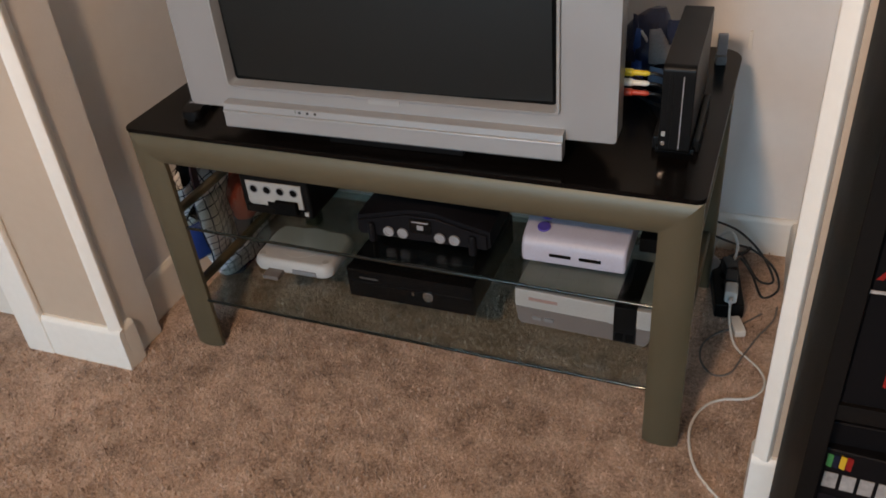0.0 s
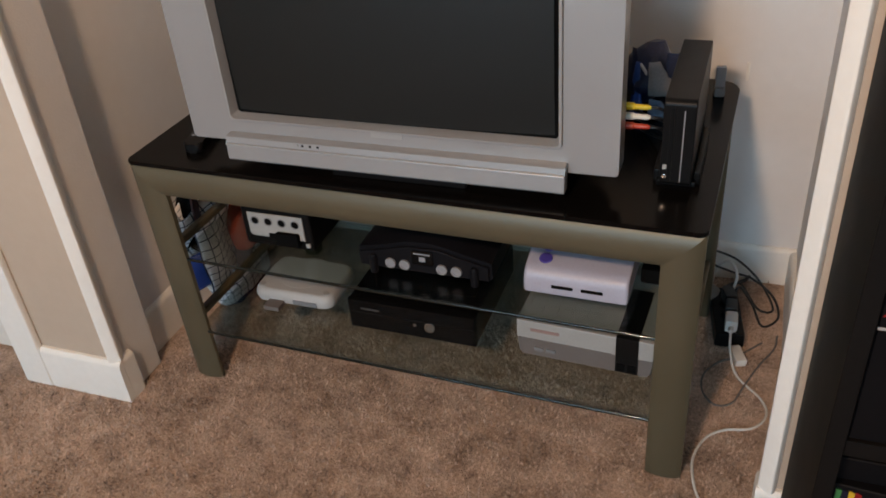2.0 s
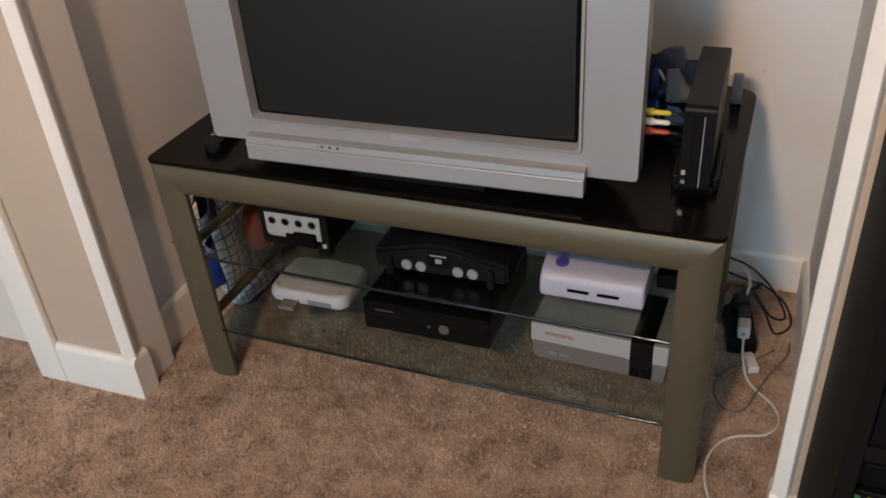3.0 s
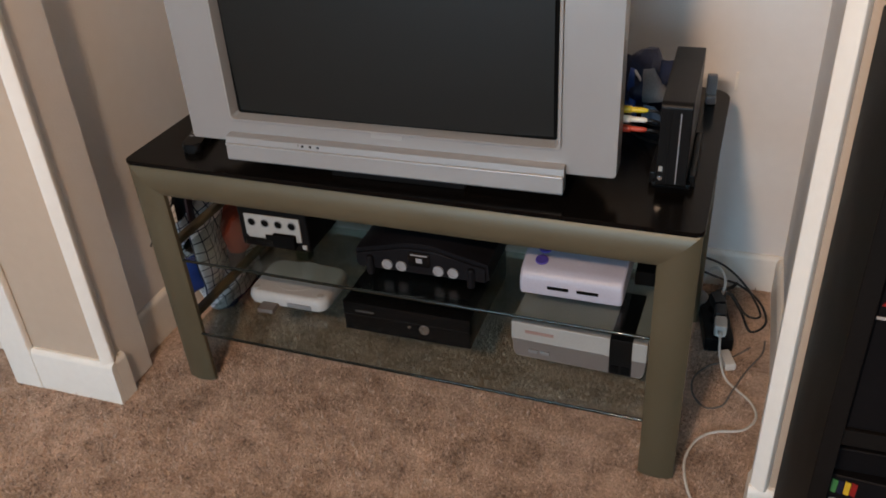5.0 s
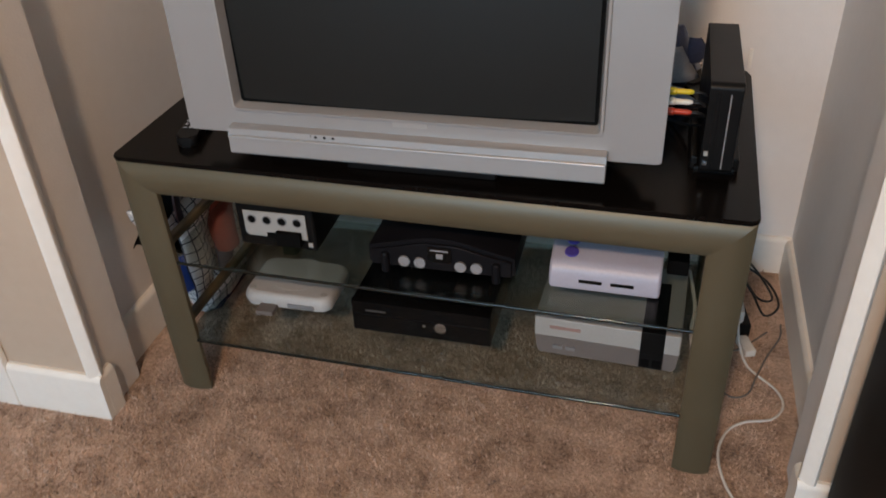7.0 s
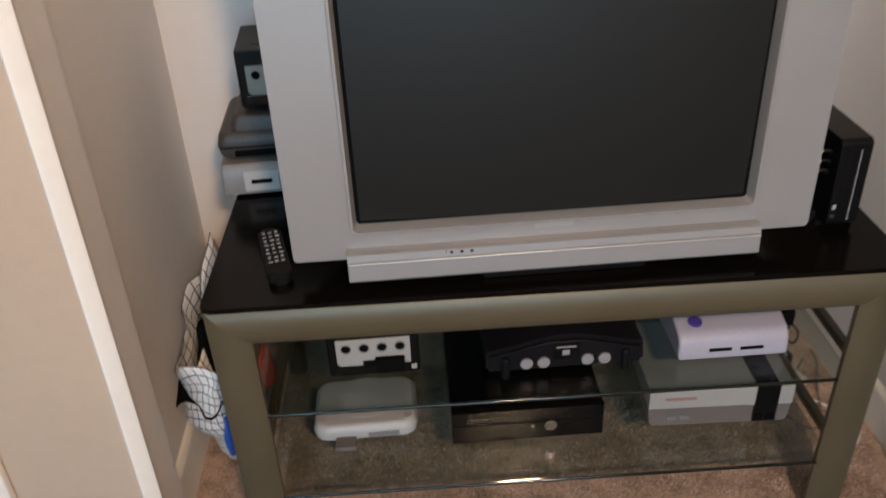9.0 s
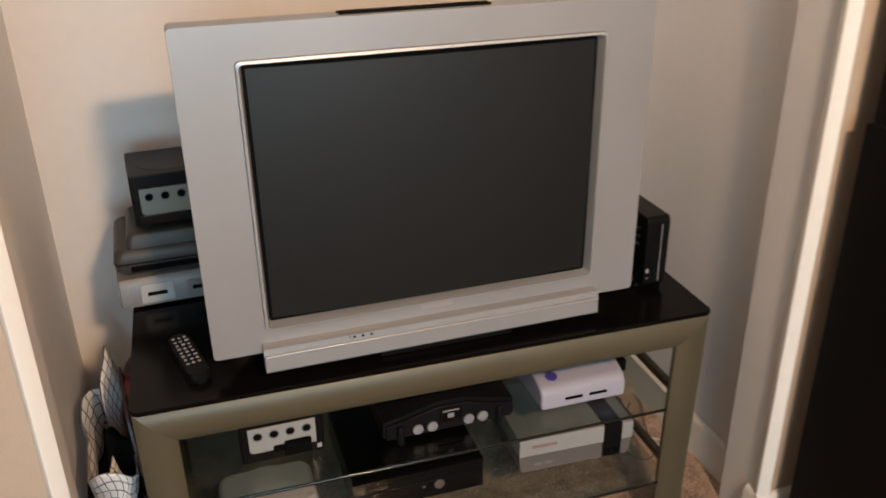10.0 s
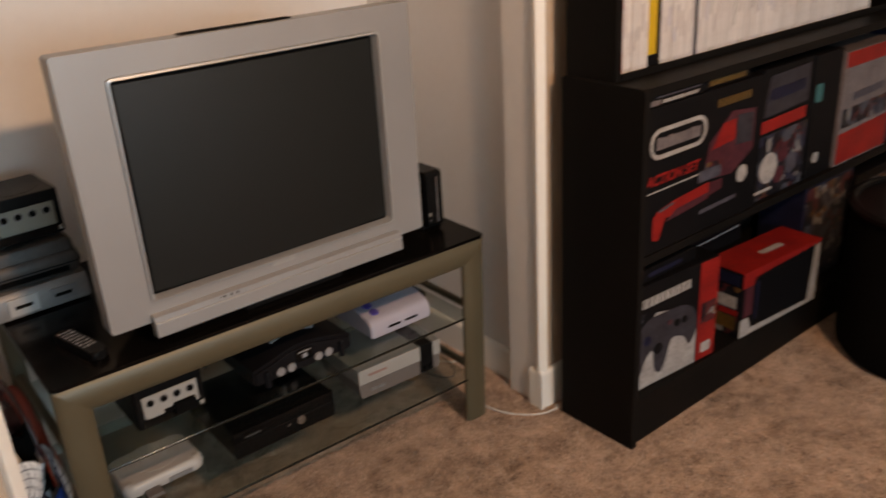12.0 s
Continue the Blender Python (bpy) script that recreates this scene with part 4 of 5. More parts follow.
def roll(pts, r, seed):
    line = glide(pts, 8)
    rings, side = [], None
    for i, q in enumerate(line):
        d = (line[min(i + 1, len(line) - 1)] - line[max(i - 1, 0)]).normalized()
        side = d.orthogonal() if side is None else side - d * side.dot(d)
        side.normalize()
        up, end = d.cross(side), min(1.0, 0.35 + min(i, len(line) - 1 - i) * 0.25)
        rings.append([fold(q + r * end * (math.cos(2 * math.pi * k / 16) * side + math.sin(2 * math.pi * k / 16) * up), 0.35, seed) for k in range(16)])
    return lofted(rings)


part("maroon_roll", roll([(-1.108, 1.585, 0.348), (-1.112, 1.52, 0.318), (-1.112, 1.44, 0.318), (-1.106, 1.400, 0.345), (-1.112, 1.37, 0.310)], 0.021, 3.0), MAROON, scarf, angle=80)
part("orange_roll", roll([(-1.106, 1.450, 0.370), (-1.100, 1.400, 0.395), (-1.096, 1.360, 0.370), (-1.090, 1.335, 0.300)], 0.015, 6.0), RED_CLOTH, scarf, "orange-red end of the cloth", angle=80)
part("hanging_end", roll([(-1.096, 1.400, 0.330), (-1.086, 1.385, 0.27), (-1.083, 1.370, 0.21), (-1.086, 1.375, 0.165)], 0.030, 8.0), RED_CLOTH, scarf, "orange-red end hanging down", angle=80)

# bundle of bags and leads behind the television
bundle = thing("plastic_bag", pose(-0.190, 1.50, TOP), "crumpled navy and grey bag of leads on the stand", "bag")
rs = []
for k in range(15):
    t = k / 14
    rr = 0.062 * math.sin(math.pi * (0.10 + 0.86 * t)) ** 0.6
    rs.append([fold((rr * 0.9 * math.cos(2 * math.pi * i / 22), rr * 0.9 * math.sin(2 * math.pi * i / 22), 0.004 + 0.118 * t), 1.5 if k else 0, 11) for i in range(22)])
for r_ in rs:
    for q_ in r_:
        q_[2] = max(q_[2], 0.0015)
part("sack", lofted(rs), BAG_FILM, bundle, angle=18)
for (a_, w_, z0_, z1_, mat_, lb) in ((-84, 42, 0.046, 0.106, GREY_CLOTH, "crumpled grey panel"), (-92, 50, 0.004, 0.046, BLUE_CLOTH, "crumpled pale panel"), (-50, 40, 0.022, 0.078, GREY_CLOTH, "crumpled grey panel"), (-66, 54, 0.088, 0.126, NAVY_CLOTH, "dark navy panel"), (-116, 22, 0.014, 0.100, BLUE, "bright blue strip"), (-128, 16, 0.040, 0.120, NAVY_CLOTH, "dark navy panel")):
    def flap(u, v, a_=a_, w_=w_, z0_=z0_, z1_=z1_):
        a = radians(a_ + w_ * u * (1 - 0.6 * v))
        rr = 0.075 - 0.030 * max(0.0, (z0_ + (z1_ - z0_) * v) / 0.118 - 0.6)
        return fold((rr * math.cos(a), rr * math.sin(a), z0_ + (z1_ - z0_) * v), 0.8, a_)
    draped(4, 4, flap, mat_, bundle, "flap", lb, 0.0012)
part("tie", tube([(-0.02, -0.06, 0.10), (-0.005, -0.068, 0.08), (0.0, -0.068, 0.05)], 0.003, 7), CABLE_WHITE, bundle, "white cable tie")

clip = thing("sensor_bar", pose(-0.076, 1.556, TOP, 0, 0, 8), "small grey sensor clip on the stand's back edge", "sensor")
part("base", box(-0.010, 0.010, -0.012, 0.012, 0, 0.018, 0.004), MID_GREY, clip)
part("arm", box(-0.009, 0.009, -0.006, 0.006, 0.0185, 0.058, 0.002), PORT_GREY, clip, "grey upright arm")

# thin highlight on the back wall, put in as a cream strip
outlet = thing("wall_highlight", pose(-0.030, BACK_Y, 0.512), "narrow cream strip standing in for a highlight on the back wall", "wall plate")
part("highlight_strip", box(-0.0035, 0.0035, -0.006, -0.0005, -0.020, 0.020, 0.0015), TRIM, outlet)

strip = thing("power_strip", pose(-0.004, 1.525, 0, 0, 0, 9), "black power strip on the carpet with plugs", "power strip")
part("body", box(-0.030, 0.030, -0.055, 0.115, 0.002, 0.038, 0.005), BLACK, strip)
for k in range(4):
    part("outlet", disc(0.014, 0.0375, 0.0392, "Z", (0, -0.034 + 0.042 * k), 18), MATT_BLACK, strip)
part("lead", tube([(0.0, 0.115, 0.02), (0.02, 0.16, 0.012), (0.06, 0.19, 0.008), (0.085, 0.222, 0.03)], 0.004, 8), CABLE_BLACK, strip)


def plug(m, material, label, lead, lead_material, lead_label):
    p = thing("power_plug", m, label, "plug", "plugs in the power strip")
    part("body", box(-0.013, 0.013, -0.020, 0.020, 0.0, 0.030, 0.005), material, p)
    part("relief", disc(0.0055, 0.020, 0.034, "Y", (0, 0.014), 12, 0.001), material, p)
    inv = m.inverted()
    part("lead", tube([inv @ Vector(q) for q in lead], 0.0026, 8, 10), lead_material, p, lead_label)
    return p


plug(pose(0.000, 1.540, 0.0395), CABLE_BLACK, "black moulded plug in the power strip", [(0.001, 1.570, 0.054), (0.012, 1.615, 0.060), (0.042, 1.600, 0.030), (0.068, 1.556, 0.006), (0.100, 1.595, 0.006), (0.086, 1.660, 0.014), (0.040, 1.696, 0.030), (0.0, 1.668, 0.060), (-0.045, 1.645, 0.090), (-0.090, 1.660, 0.100)], CABLE_BLACK, "black lead in loose loops")
plug(pose(-0.008, 1.585, 0.0395, 0, 0, 20), CABLE_BLACK, "black plug with a thin lead", [(-0.018, 1.613, 0.054), (0.012, 1.645, 0.050), (0.056, 1.606, 0.014), (0.088, 1.618, 0.010), (0.055, 1.690, 0.030), (0.002, 1.684, 0.085), (-0.055, 1.670, 0.115), (-0.095, 1.690, 0.110)], CABLE_BLACK, "thin black lead")
plug(pose(0.003, 1.494, 0.0395, 0, 0, 182), CABLE_WHITE, "white charger plug in the power strip", [(0.004, 1.464, 0.054), (0.008, 1.425, 0.030), (0.026, 1.380, 0.006), (0.075, 1.325, 0.004), (0.086, 1.280, 0.004), (0.062, 1.240, 0.004), (0.012, 1.222, 0.004), (-0.020, 1.190, 0.004), (-0.036, 1.130, 0.004), (-0.022, 1.055, 0.004), (0.010, 1.005, 0.004), (0.050, 0.972, 0.004), (0.098, 0.962, 0.004), (0.108, 0.975, 0.004)], CABLE_WHITE, "long white lead curling over the carpet")
tag = thing("cable_tag", pose(0.024, 1.438, 0.002, 0, 0, 20), "white inline adapter lying on the carpet", "adapter")
part("case", box(-0.012, 0.012, -0.026, 0.026, 0.0, 0.018, 0.004), CABLE_WHITE, tag)
riser = thing("white_cable", pose(0, 0, 0), "pale lead arching over the power strip", "cable")
part("wire", tube([(-0.050, 1.690, 0.006), (-0.040, 1.685, 0.060), (-0.014, 1.665, 0.092), (0.004, 1.632, 0.078), (-0.004, 1.600, 0.046)], 0.0035, 8), CABLE_WHITE, riser)
wrap = thing("plastic_bag", pose(-0.052, 1.610, 0), "small crumpled grey plastic bag on the carpet", "bag")
rw = []
for k in range(9):
    t = k / 8
    rr = 0.030 * math.sin(math.pi * (0.12 + 0.82 * t)) ** 0.7
    rw.append([fold((rr * math.cos(2 * math.pi * i / 18), rr * math.sin(2 * math.pi * i / 18), 0.003 + 0.05 * t), 0.9 if k else 0, 21) for i in range(18)])
for r_ in rw:
    for q_ in r_:
        q_[2] = max(q_[2], 0.002)
part("film", lofted(rw), CLOUDY_GREY, wrap, angle=20)
loop = thing("grey_cable", pose(0, 0, 0), "grey cable looped on the carpet behind the stand's leg", "cable")
part("wire", tube([(0.100, 1.530, 0.005), (0.094, 1.484, 0.005), (0.066, 1.422, 0.005), (0.040, 1.350, 0.005), (0.022, 1.300, 0.005), (-0.010, 1.286, 0.005), (-0.036, 1.320, 0.005), (-0.038, 1.370, 0.005), (-0.012, 1.415, 0.005), (0.020, 1.440, 0.005), (0.070, 1.500, 0.005)], 0.0021, 8), CABLE_GREY, loop)
coil = thing("white_cable", pose(0, 0, 0), "pale cables tangled behind the consoles on the shelf", "cable")
part("wire", tube([(-0.115, 1.30, SHELF_HI + 0.006), (-0.10, 1.36, SHELF_HI + 0.02), (-0.13, 1.42, SHELF_HI + 0.035), (-0.105, 1.47, SHELF_HI + 0.02), (-0.125, 1.50, SHELF_HI + 0.006), (-0.150, 1.46, SHELF_HI + 0.005), (-0.14, 1.40, SHELF_HI + 0.01), (-0.11, 1.33, SHELF_HI + 0.03), (-0.125, 1.27, SHELF_HI + 0.004)], 0.003, 8), CABLE_WHITE, coil)
low = thing("white_cable", pose(0, 0, 0), "pale cable lying behind the grey console", "cable")
part("wire", tube([(-0.110, 1.42, SHELF_LO + 0.06), (-0.095, 1.36, SHELF_LO + 0.02), (-0.10, 1.30, SHELF_LO + 0.006), (-0.098, 1.26, SHELF_LO + 0.004)], 0.0035, 8), CABLE_WHITE, low)

# ---- the bookcase ----
BX0, BX1, BF, BB, BH = 0.099, 1.56, 0.706, 0.945, 0.915


def bookcase():
    b = thing("bookcase", pose(0, 0, 0), "tall black bookcase, deeper below, filled with game boxes", "bookcase")
    t = 0.020
    for x in (BX0, BX1 - t):
        part("side_panel", prism(rounded(BF, BB, 0.0005, BH, (0.004, 0.012, 0.001, 0.004), 3), x, x + t, "X", 0.001, 1), BOOKCASE, b)
    part("top_board", box(BX0 + t + 0.0004, BX1 - t - 0.0004, BF + 0.004, BB, BH - 0.022, BH - 0.001, 0.001), BOOKCASE, b)
    part("middle_shelf", box(BX0 + t + 0.0004, BX1 - t - 0.0004, BF + 0.006, BB - 0.008, 0.498, 0.520, 0.001), BOOKCASE, b)
    part("bottom_shelf", box(BX0 + t + 0.0004, BX1 - t - 0.0004, BF + 0.006, BB - 0.008, 0.112, 0.134, 0.001), BOOKCASE, b)
    part("plinth", box(BX0 + t + 0.0004, BX1 - t - 0.0004, BF + 0.012, BF + 0.030, 0.0005, 0.1115), BOOKCASE, b)
    part("back_panel", box(BX0 + t + 0.0004, BX1 - t - 0.0004, BB - 0.007, BB, 0.0005, BH - 0.0225), BOOKCASE, b)
    for x in (BX0 + 0.014, BX1 - t - 0.014):
        part("upper_side", box(x, x + t, 0.800, BB, BH - 0.0008, 1.85, 0.001), BOOKCASE, b)
    part("upper_back", box(BX0 + 0.0345, BX1 - t - 0.0145, BB - 0.007, BB, BH - 0.0008, 1.85), BOOKCASE, b)
    for z in (1.185, 1.51, 1.828):
        part("upper_shelf", box(BX0 + 0.0345, BX1 - t - 0.0145, 0.803, BB - 0.0075, z, z + 0.020, 0.001), BOOKCASE, b)
    part("shelf_lip", box(BX0 + 0.0345, BX1 - t - 0.0145, 0.798, 0.8025, BH - 0.0008, BH + 0.016, 0.001), BOOKCASE, b)
    return b


bookcase()


def game_box(x, y, z, w, d, h, material, label, turn=0, name="game_box"):
    g = thing(name, pose(x, y, z, 0, 0, turn), label, "game box", "game boxes in the bookcase")
    part("carton", box(0, w, 0, d, 0, h, 0.0015, 1), material, g)
    return g


def print_on(g, name, pts, material, lift=0.0008, label=""):
    return part(name, prism(pts, -lift, 0.0004, "Y"), material, g, label)


# upper box: pill-shaped white emblem, red words, a light gun and a console
a_box = game_box(BX0 + 0.0225, 0.716, 0.5205, 0.455, 0.075, 0.345, CARD_BLACK, "black console box with red lettering and a red light gun")
pill_o = rounded(0.012, 0.222, 0.225, 0.297, 0.0355, 8)
pill_i = rounded(0.022, 0.212, 0.235, 0.287, 0.0255, 8)
part("emblem_ring", ring(pill_o, pill_i, -0.0012, 0.0004, "Y"), CARD_WHITE, a_box, "white pill-shaped ring")
for k in range(8):
    print_on(a_box, "emblem_bar", rounded(0.036 + 0.0203 * k, 0.0548 + 0.0203 * k, 0.247, 0.275 if k in (0, 2, 6) else 0.2725, 0.003, 2), CARD_PALE, 0.0012)
words = part("lettering", moved(lettering("ACTION SET", 0.034, 0.0004), pose(0.004, -0.0008, 0.166)), CARD_RED, a_box, "red printed words")
print_on(a_box, "rule", [(0.0, 0.148), (0.20, 0.150), (0.20, 0.1535), (0.0, 0.1515)], CARD_WHITE)
print_on(a_box, "gun_picture", [(0.034, 0.032), (0.056, 0.026), (0.080, 0.076), (0.150, 0.074), (0.245, 0.082), (0.245, 0.122), (0.110, 0.112), (0.050, 0.100), (0.034, 0.084)], CARD_RED, 0.001, "printed red light gun")
print_on(a_box, "gun_shade", [(0.082, 0.066), (0.150, 0.071), (0.244, 0.080), (0.244, 0.096), (0.120, 0.088)], CARD_MAROON, 0.0014)
print_on(a_box, "gun_sight", [(0.052, 0.094), (0.110, 0.103), (0.108, 0.109), (0.054, 0.101)], CARD_GREY, 0.0014)
print_on(a_box, "gun_barrel", [(0.246, 0.086), (0.300, 0.092), (0.300, 0.118), (0.246, 0.118)], CARD_MAROON, 0.001)
print_on(a_box, "console_picture", [(0.215, 0.130), (0.340, 0.120), (0.425, 0.165), (0.425, 0.268), (0.325, 0.280), (0.240, 0.220)], CARD_MAROON, 0.0008, "printed maroon console")
print_on(a_box, "console_slots", [(0.225, 0.150), (0.300, 0.146), (0.300, 0.168), (0.228, 0.172)], COLLAGE, 0.0012)
print_on(a_box, "console_top", [(0.348, 0.190), (0.418, 0.186), (0.418, 0.260), (0.348, 0.266)], CARD_SLATE, 0.0011)
print_on(a_box, "console_front", [(0.250, 0.200), (0.342, 0.206), (0.342, 0.258), (0.290, 0.256)], CARD_RED, 0.0014)
print_on(a_box, "controller_picture", rounded(0.200, 0.290, 0.128, 0.156, 0.004, 3), CARD_GREY, 0.0016)
part("seal", disc(0.0225, -0.0012, 0.0004, "Y", (0.385, 0.108), 22), CARD_WHITE, a_box, "round pale seal")
print_on(a_box, "small_print", [(0.215, 0.046), (0.365, 0.050), (0.365, 0.060), (0.215, 0.056)], CARD_GREY)
for k in range(7):
    print_on(a_box, "gold_strip", [(0.262 + 0.020 * k, 0.299), (0.278 + 0.020 * k, 0.299), (0.278 + 0.020 * k, 0.318), (0.262 + 0.020 * k, 0.318)], CARD_GOLD)
# a flat carton lies on top of it
flat_a = game_box(BX0 + 0.030, 0.722, 0.8657, 0.20, 0.12, 0.024, CARD_BLACK, "thin dark carton lying on a console box")
for k in range(9):
    print_on(flat_a, "key", [(0.052 + 0.0145 * k, 0.004), (0.0635 + 0.0145 * k, 0.0045), (0.0655 + 0.0145 * k, 0.012), (0.054 + 0.0145 * k, 0.0115)], CARD_WHITE)
print_on(flat_a, "corner_print", [(0.006, 0.003), (0.040, 0.003), (0.046, 0.013), (0.012, 0.015)], CARD_PALE)
print_on(flat_a, "stripe", [(0.03, 0.018), (0.19, 0.018), (0.19, 0.0215), (0.03, 0.0215)], CARD_GREY)
flat_b = game_box(BX0 + 0.240, 0.728, 0.8657, 0.19, 0.12, 0.022, CARD_BLACK, "thin black carton with gold print lying on a box")
print_on(flat_b, "gold_print", [(0.02, 0.006), (0.17, 0.006), (0.17, 0.020), (0.02, 0.020)], CARD_GOLD)

b_box = game_box(BX0 + 0.490, 0.724, 0.5205, 0.235, 0.080, 0.350, CARD_BLACK, "dark console box with a red band and pale figures")
print_on(b_box, "scene", [(0.004, 0.006), (0.228, 0.006), (0.228, 0.180), (0.004, 0.176)], COLLAGE, 0.0006, "small dark printed pictures")
print_on(b_box, "picture", [(0.010, 0.225), (0.220, 0.235), (0.220, 0.335), (0.030, 0.330)], CARD_SLATE, 0.0008, "printed grey console")
print_on(b_box, "picture_band", [(0.030, 0.265), (0.200, 0.270), (0.200, 0.300), (0.030, 0.295)], CARD_NAVY, 0.0014)
print_on(b_box, "red_band", [(0.004, 0.185), (0.215, 0.190), (0.215, 0.222), (0.004, 0.217)], CARD_RED, 0.0012, "printed red band")
for cx, cz, r_ in ((0.055, 0.085, 0.042), (0.120, 0.115, 0.028), (0.165, 0.075, 0.030), (0.11, 0.055, 0.024)):
    part("figure", disc(r_, -0.001 - cx * 0.004, 0.0004, "Y", (cx, cz), 14), CARD_WHITE if r_ > 0.035 else (CARD_GREY if r_ > 0.029 else CARD_MAROON), b_box)
print_on(b_box, "white_line", [(0.0, 0.022), (0.08, 0.022), (0.08, 0.030), (0.0, 0.030)], CARD_WHITE)

c_box = game_box(BX0 + 0.740, 0.726, 0.5205, 0.145, 0.120, 0.345, CARD_BLACK, "narrow black box with a teal mark")
print_on(c_box, "teal_mark", rounded(0.015, 0.050, 0.215, 0.265, 0.008, 3), CARD_TEAL)
part("seal", disc(0.016, -0.001, 0.0004, "Y", (0.050, 0.055), 18), CARD_WHITE, c_box)
d_box = game_box(BX0 + 0.895, 0.720, 0.5205, 0.300, 0.130, 0.330, CARD_PALE, "white console box with a red foot band")
print_on(d_box, "red_band", [(0.002, 0.006), (0.298, 0.006), (0.298, 0.105), (0.002, 0.095)], CARD_RED, 0.0009, "printed red band")
print_on(d_box, "picture_strip", [(0.012, 0.11), (0.288, 0.115), (0.288, 0.17), (0.012, 0.165)], COLLAGE, 0.0007)
print_on(d_box, "lettering_bar", [(0.06, 0.185), (0.24, 0.190), (0.24, 0.212), (0.06, 0.207)], CARD_GREY, 0.0009)
print_on(d_box, "top_band", [(0.002, 0.285), (0.298, 0.285), (0.298, 0.328), (0.002, 0.328)], CARD_RED, 0.0009)
e_box = game_box(BX0 + 1.205, 0.728, 0.5205, 0.200, 0.130, 0.340, CARD_NAVY, "navy game box at the end of the shelf")
print_on(e_box, "picture", [(0.02, 0.03), (0.18, 0.03), (0.18, 0.30), (0.02, 0.30)], COLLAGE)

# lower shelf: controller box, red-topped box, others behind
f_box = game_box(BX0 + 0.0235, 0.740, 0.1345, 0.325, 0.085, 0.290, CARD_BLACK, "black console box with a grey controller picture and red strip", -4)
print_on(f_box, "white_ground", [(0.003, 0.003), (0.246, 0.003), (0.246, 0.105), (0.18, 0.185), (0.09, 0.205), (0.003, 0.130)], CARD_WHITE, 0.0008, "pale printed ground")
for k in range(11):
    x_, z_ = 0.006 + 0.0192 * k, 0.228 + 0.00036 * k
    print_on(f_box, "lettering_bar", [(x_, z_), (x_ + 0.0150, z_ + 0.0003), (x_ + 0.0150, z_ + 0.0253), (x_, z_ + 0.025)], CARD_WHITE, 0.0010)
pad = [(0.025, 0.165), (0.060, 0.192), (0.120, 0.196), (0.195, 0.190), (0.236, 0.160), (0.246, 0.110), (0.220, 0.070), (0.195, 0.100), (0.150, 0.110), (0.132, 0.060), (0.112, 0.028), (0.090, 0.045), (0.080, 0.100), (0.055, 0.085), (0.028, 0.030), (0.008, 0.060), (0.010, 0.125)]
pad = [(q.x, q.y) for q in glide([Vector((x, z, 0)) for x, z in pad + pad[:1]], 4)][:-1]
print_on(f_box, "controller_picture", pad, CARD_SLATE, 0.0014, "printed grey controller")
for cx, cz, r_, mm in ((0.100, 0.100, 0.016, CARD_BLACK), (0.060, 0.135, 0.014, CARD_NAVY), (0.168, 0.150, 0.011, CARD_BLACK), (0.196, 0.150, 0.011, CARD_BLACK), (0.140, 0.160, 0.008, CARD_MAROON)):
    part("pad_button", disc(r_, -0.0022, 0.0004, "Y", (cx, cz), 16), mm, f_box)
print_on(f_box, "corner_pictures", [(0.006, 0.160), (0.03, 0.176), (0.05, 0.215), (0.006, 0.215)], COLLAGE, 0.0010)
print_on(f_box, "red_strip", [(0.250, 0.003), (0.323, 0.003), (0.323, 0.288), (0.250, 0.288)], CARD_RED, 0.0012, "printed red strip")
print_on(f_box, "strip_print", rounded(0.268, 0.305, 0.022, 0.052, 0.004, 3), CARD_WHITE, 0.0018)
print_on(f_box, "strip_print", [(0.262, 0.11), (0.318, 0.11), (0.318, 0.17), (0.262, 0.17)], COLLAGE, 0.0018)
for k, mm in enumerate((CARD_GREEN, CARD_NAVY, CARD_YELLOW, CARD_RED)):
    print_on(f_box, "colour_mark", [(0.005 + 0.007 * k, 0.264), (0.011 + 0.007 * k, 0.262), (0.0115 + 0.007 * k, 0.282), (0.005 + 0.007 * k, 0.284)], mm, 0.0012)
flat_f = game_box(BX0 + 0.0240, 0.748, 0.4251, 0.26, 0.13, 0.034, CARD_BLACK, "thin black box lying on the controller box")
print_on(flat_f, "blue_print", [(0.07, 0.010), (0.20, 0.010), (0.20, 0.022), (0.07, 0.022)], CARD_NAVY)

h_box = game_box(BX0 + 0.352, 0.866, 0.1345, 0.33, 0.064, 0.345, CARD_BLACK, "black box with gold print at the back of the shelf")
print_on(h_box, "gold_print", [(0.01, 0.245), (0.32, 0.255), (0.32, 0.315), (0.01, 0.305)], CARD_GOLD)
print_on(h_box, "white_line", [(0.01, 0.226), (0.32, 0.233), (0.32, 0.238), (0.01, 0.231)], CARD_WHITE)
g_box = game_box(BX0 + 0.460, 0.712, 0.1345, 0.365, 0.130, 0.195, CARD_BLACK, "console box with red top and dark picture", -3)
part("red_top", box(0.0, 0.365, 0.0, 0.130, 0.1952, 0.1962), CARD_RED, g_box, "red printed top")
print_on(g_box, "top_edge", [(0.0, 0.150), (0.050, 0.150), (0.055, 0.171), (0.365, 0.186), (0.365, 0.1958), (0.0, 0.1958)], CARD_RED, 0.0009)
part("top_mark", prism(rounded(0.15, 0.25, 0.045, 0.064, 0.004, 3), 0.1962, 0.1969), CARD_WHITE, g_box)
print_on(g_box, "white_edge", [(0.322, 0.0), (0.364, 0.0), (0.364, 0.185), (0.338, 0.181)], CARD_WHITE, 0.0009)
print_on(g_box, "white_foot", [(0.0, 0.0), (0.321, 0.0), (0.321, 0.012), (0.05, 0.018), (0.035, 0.055), (0.0, 0.055)], CARD_WHITE, 0.0011)
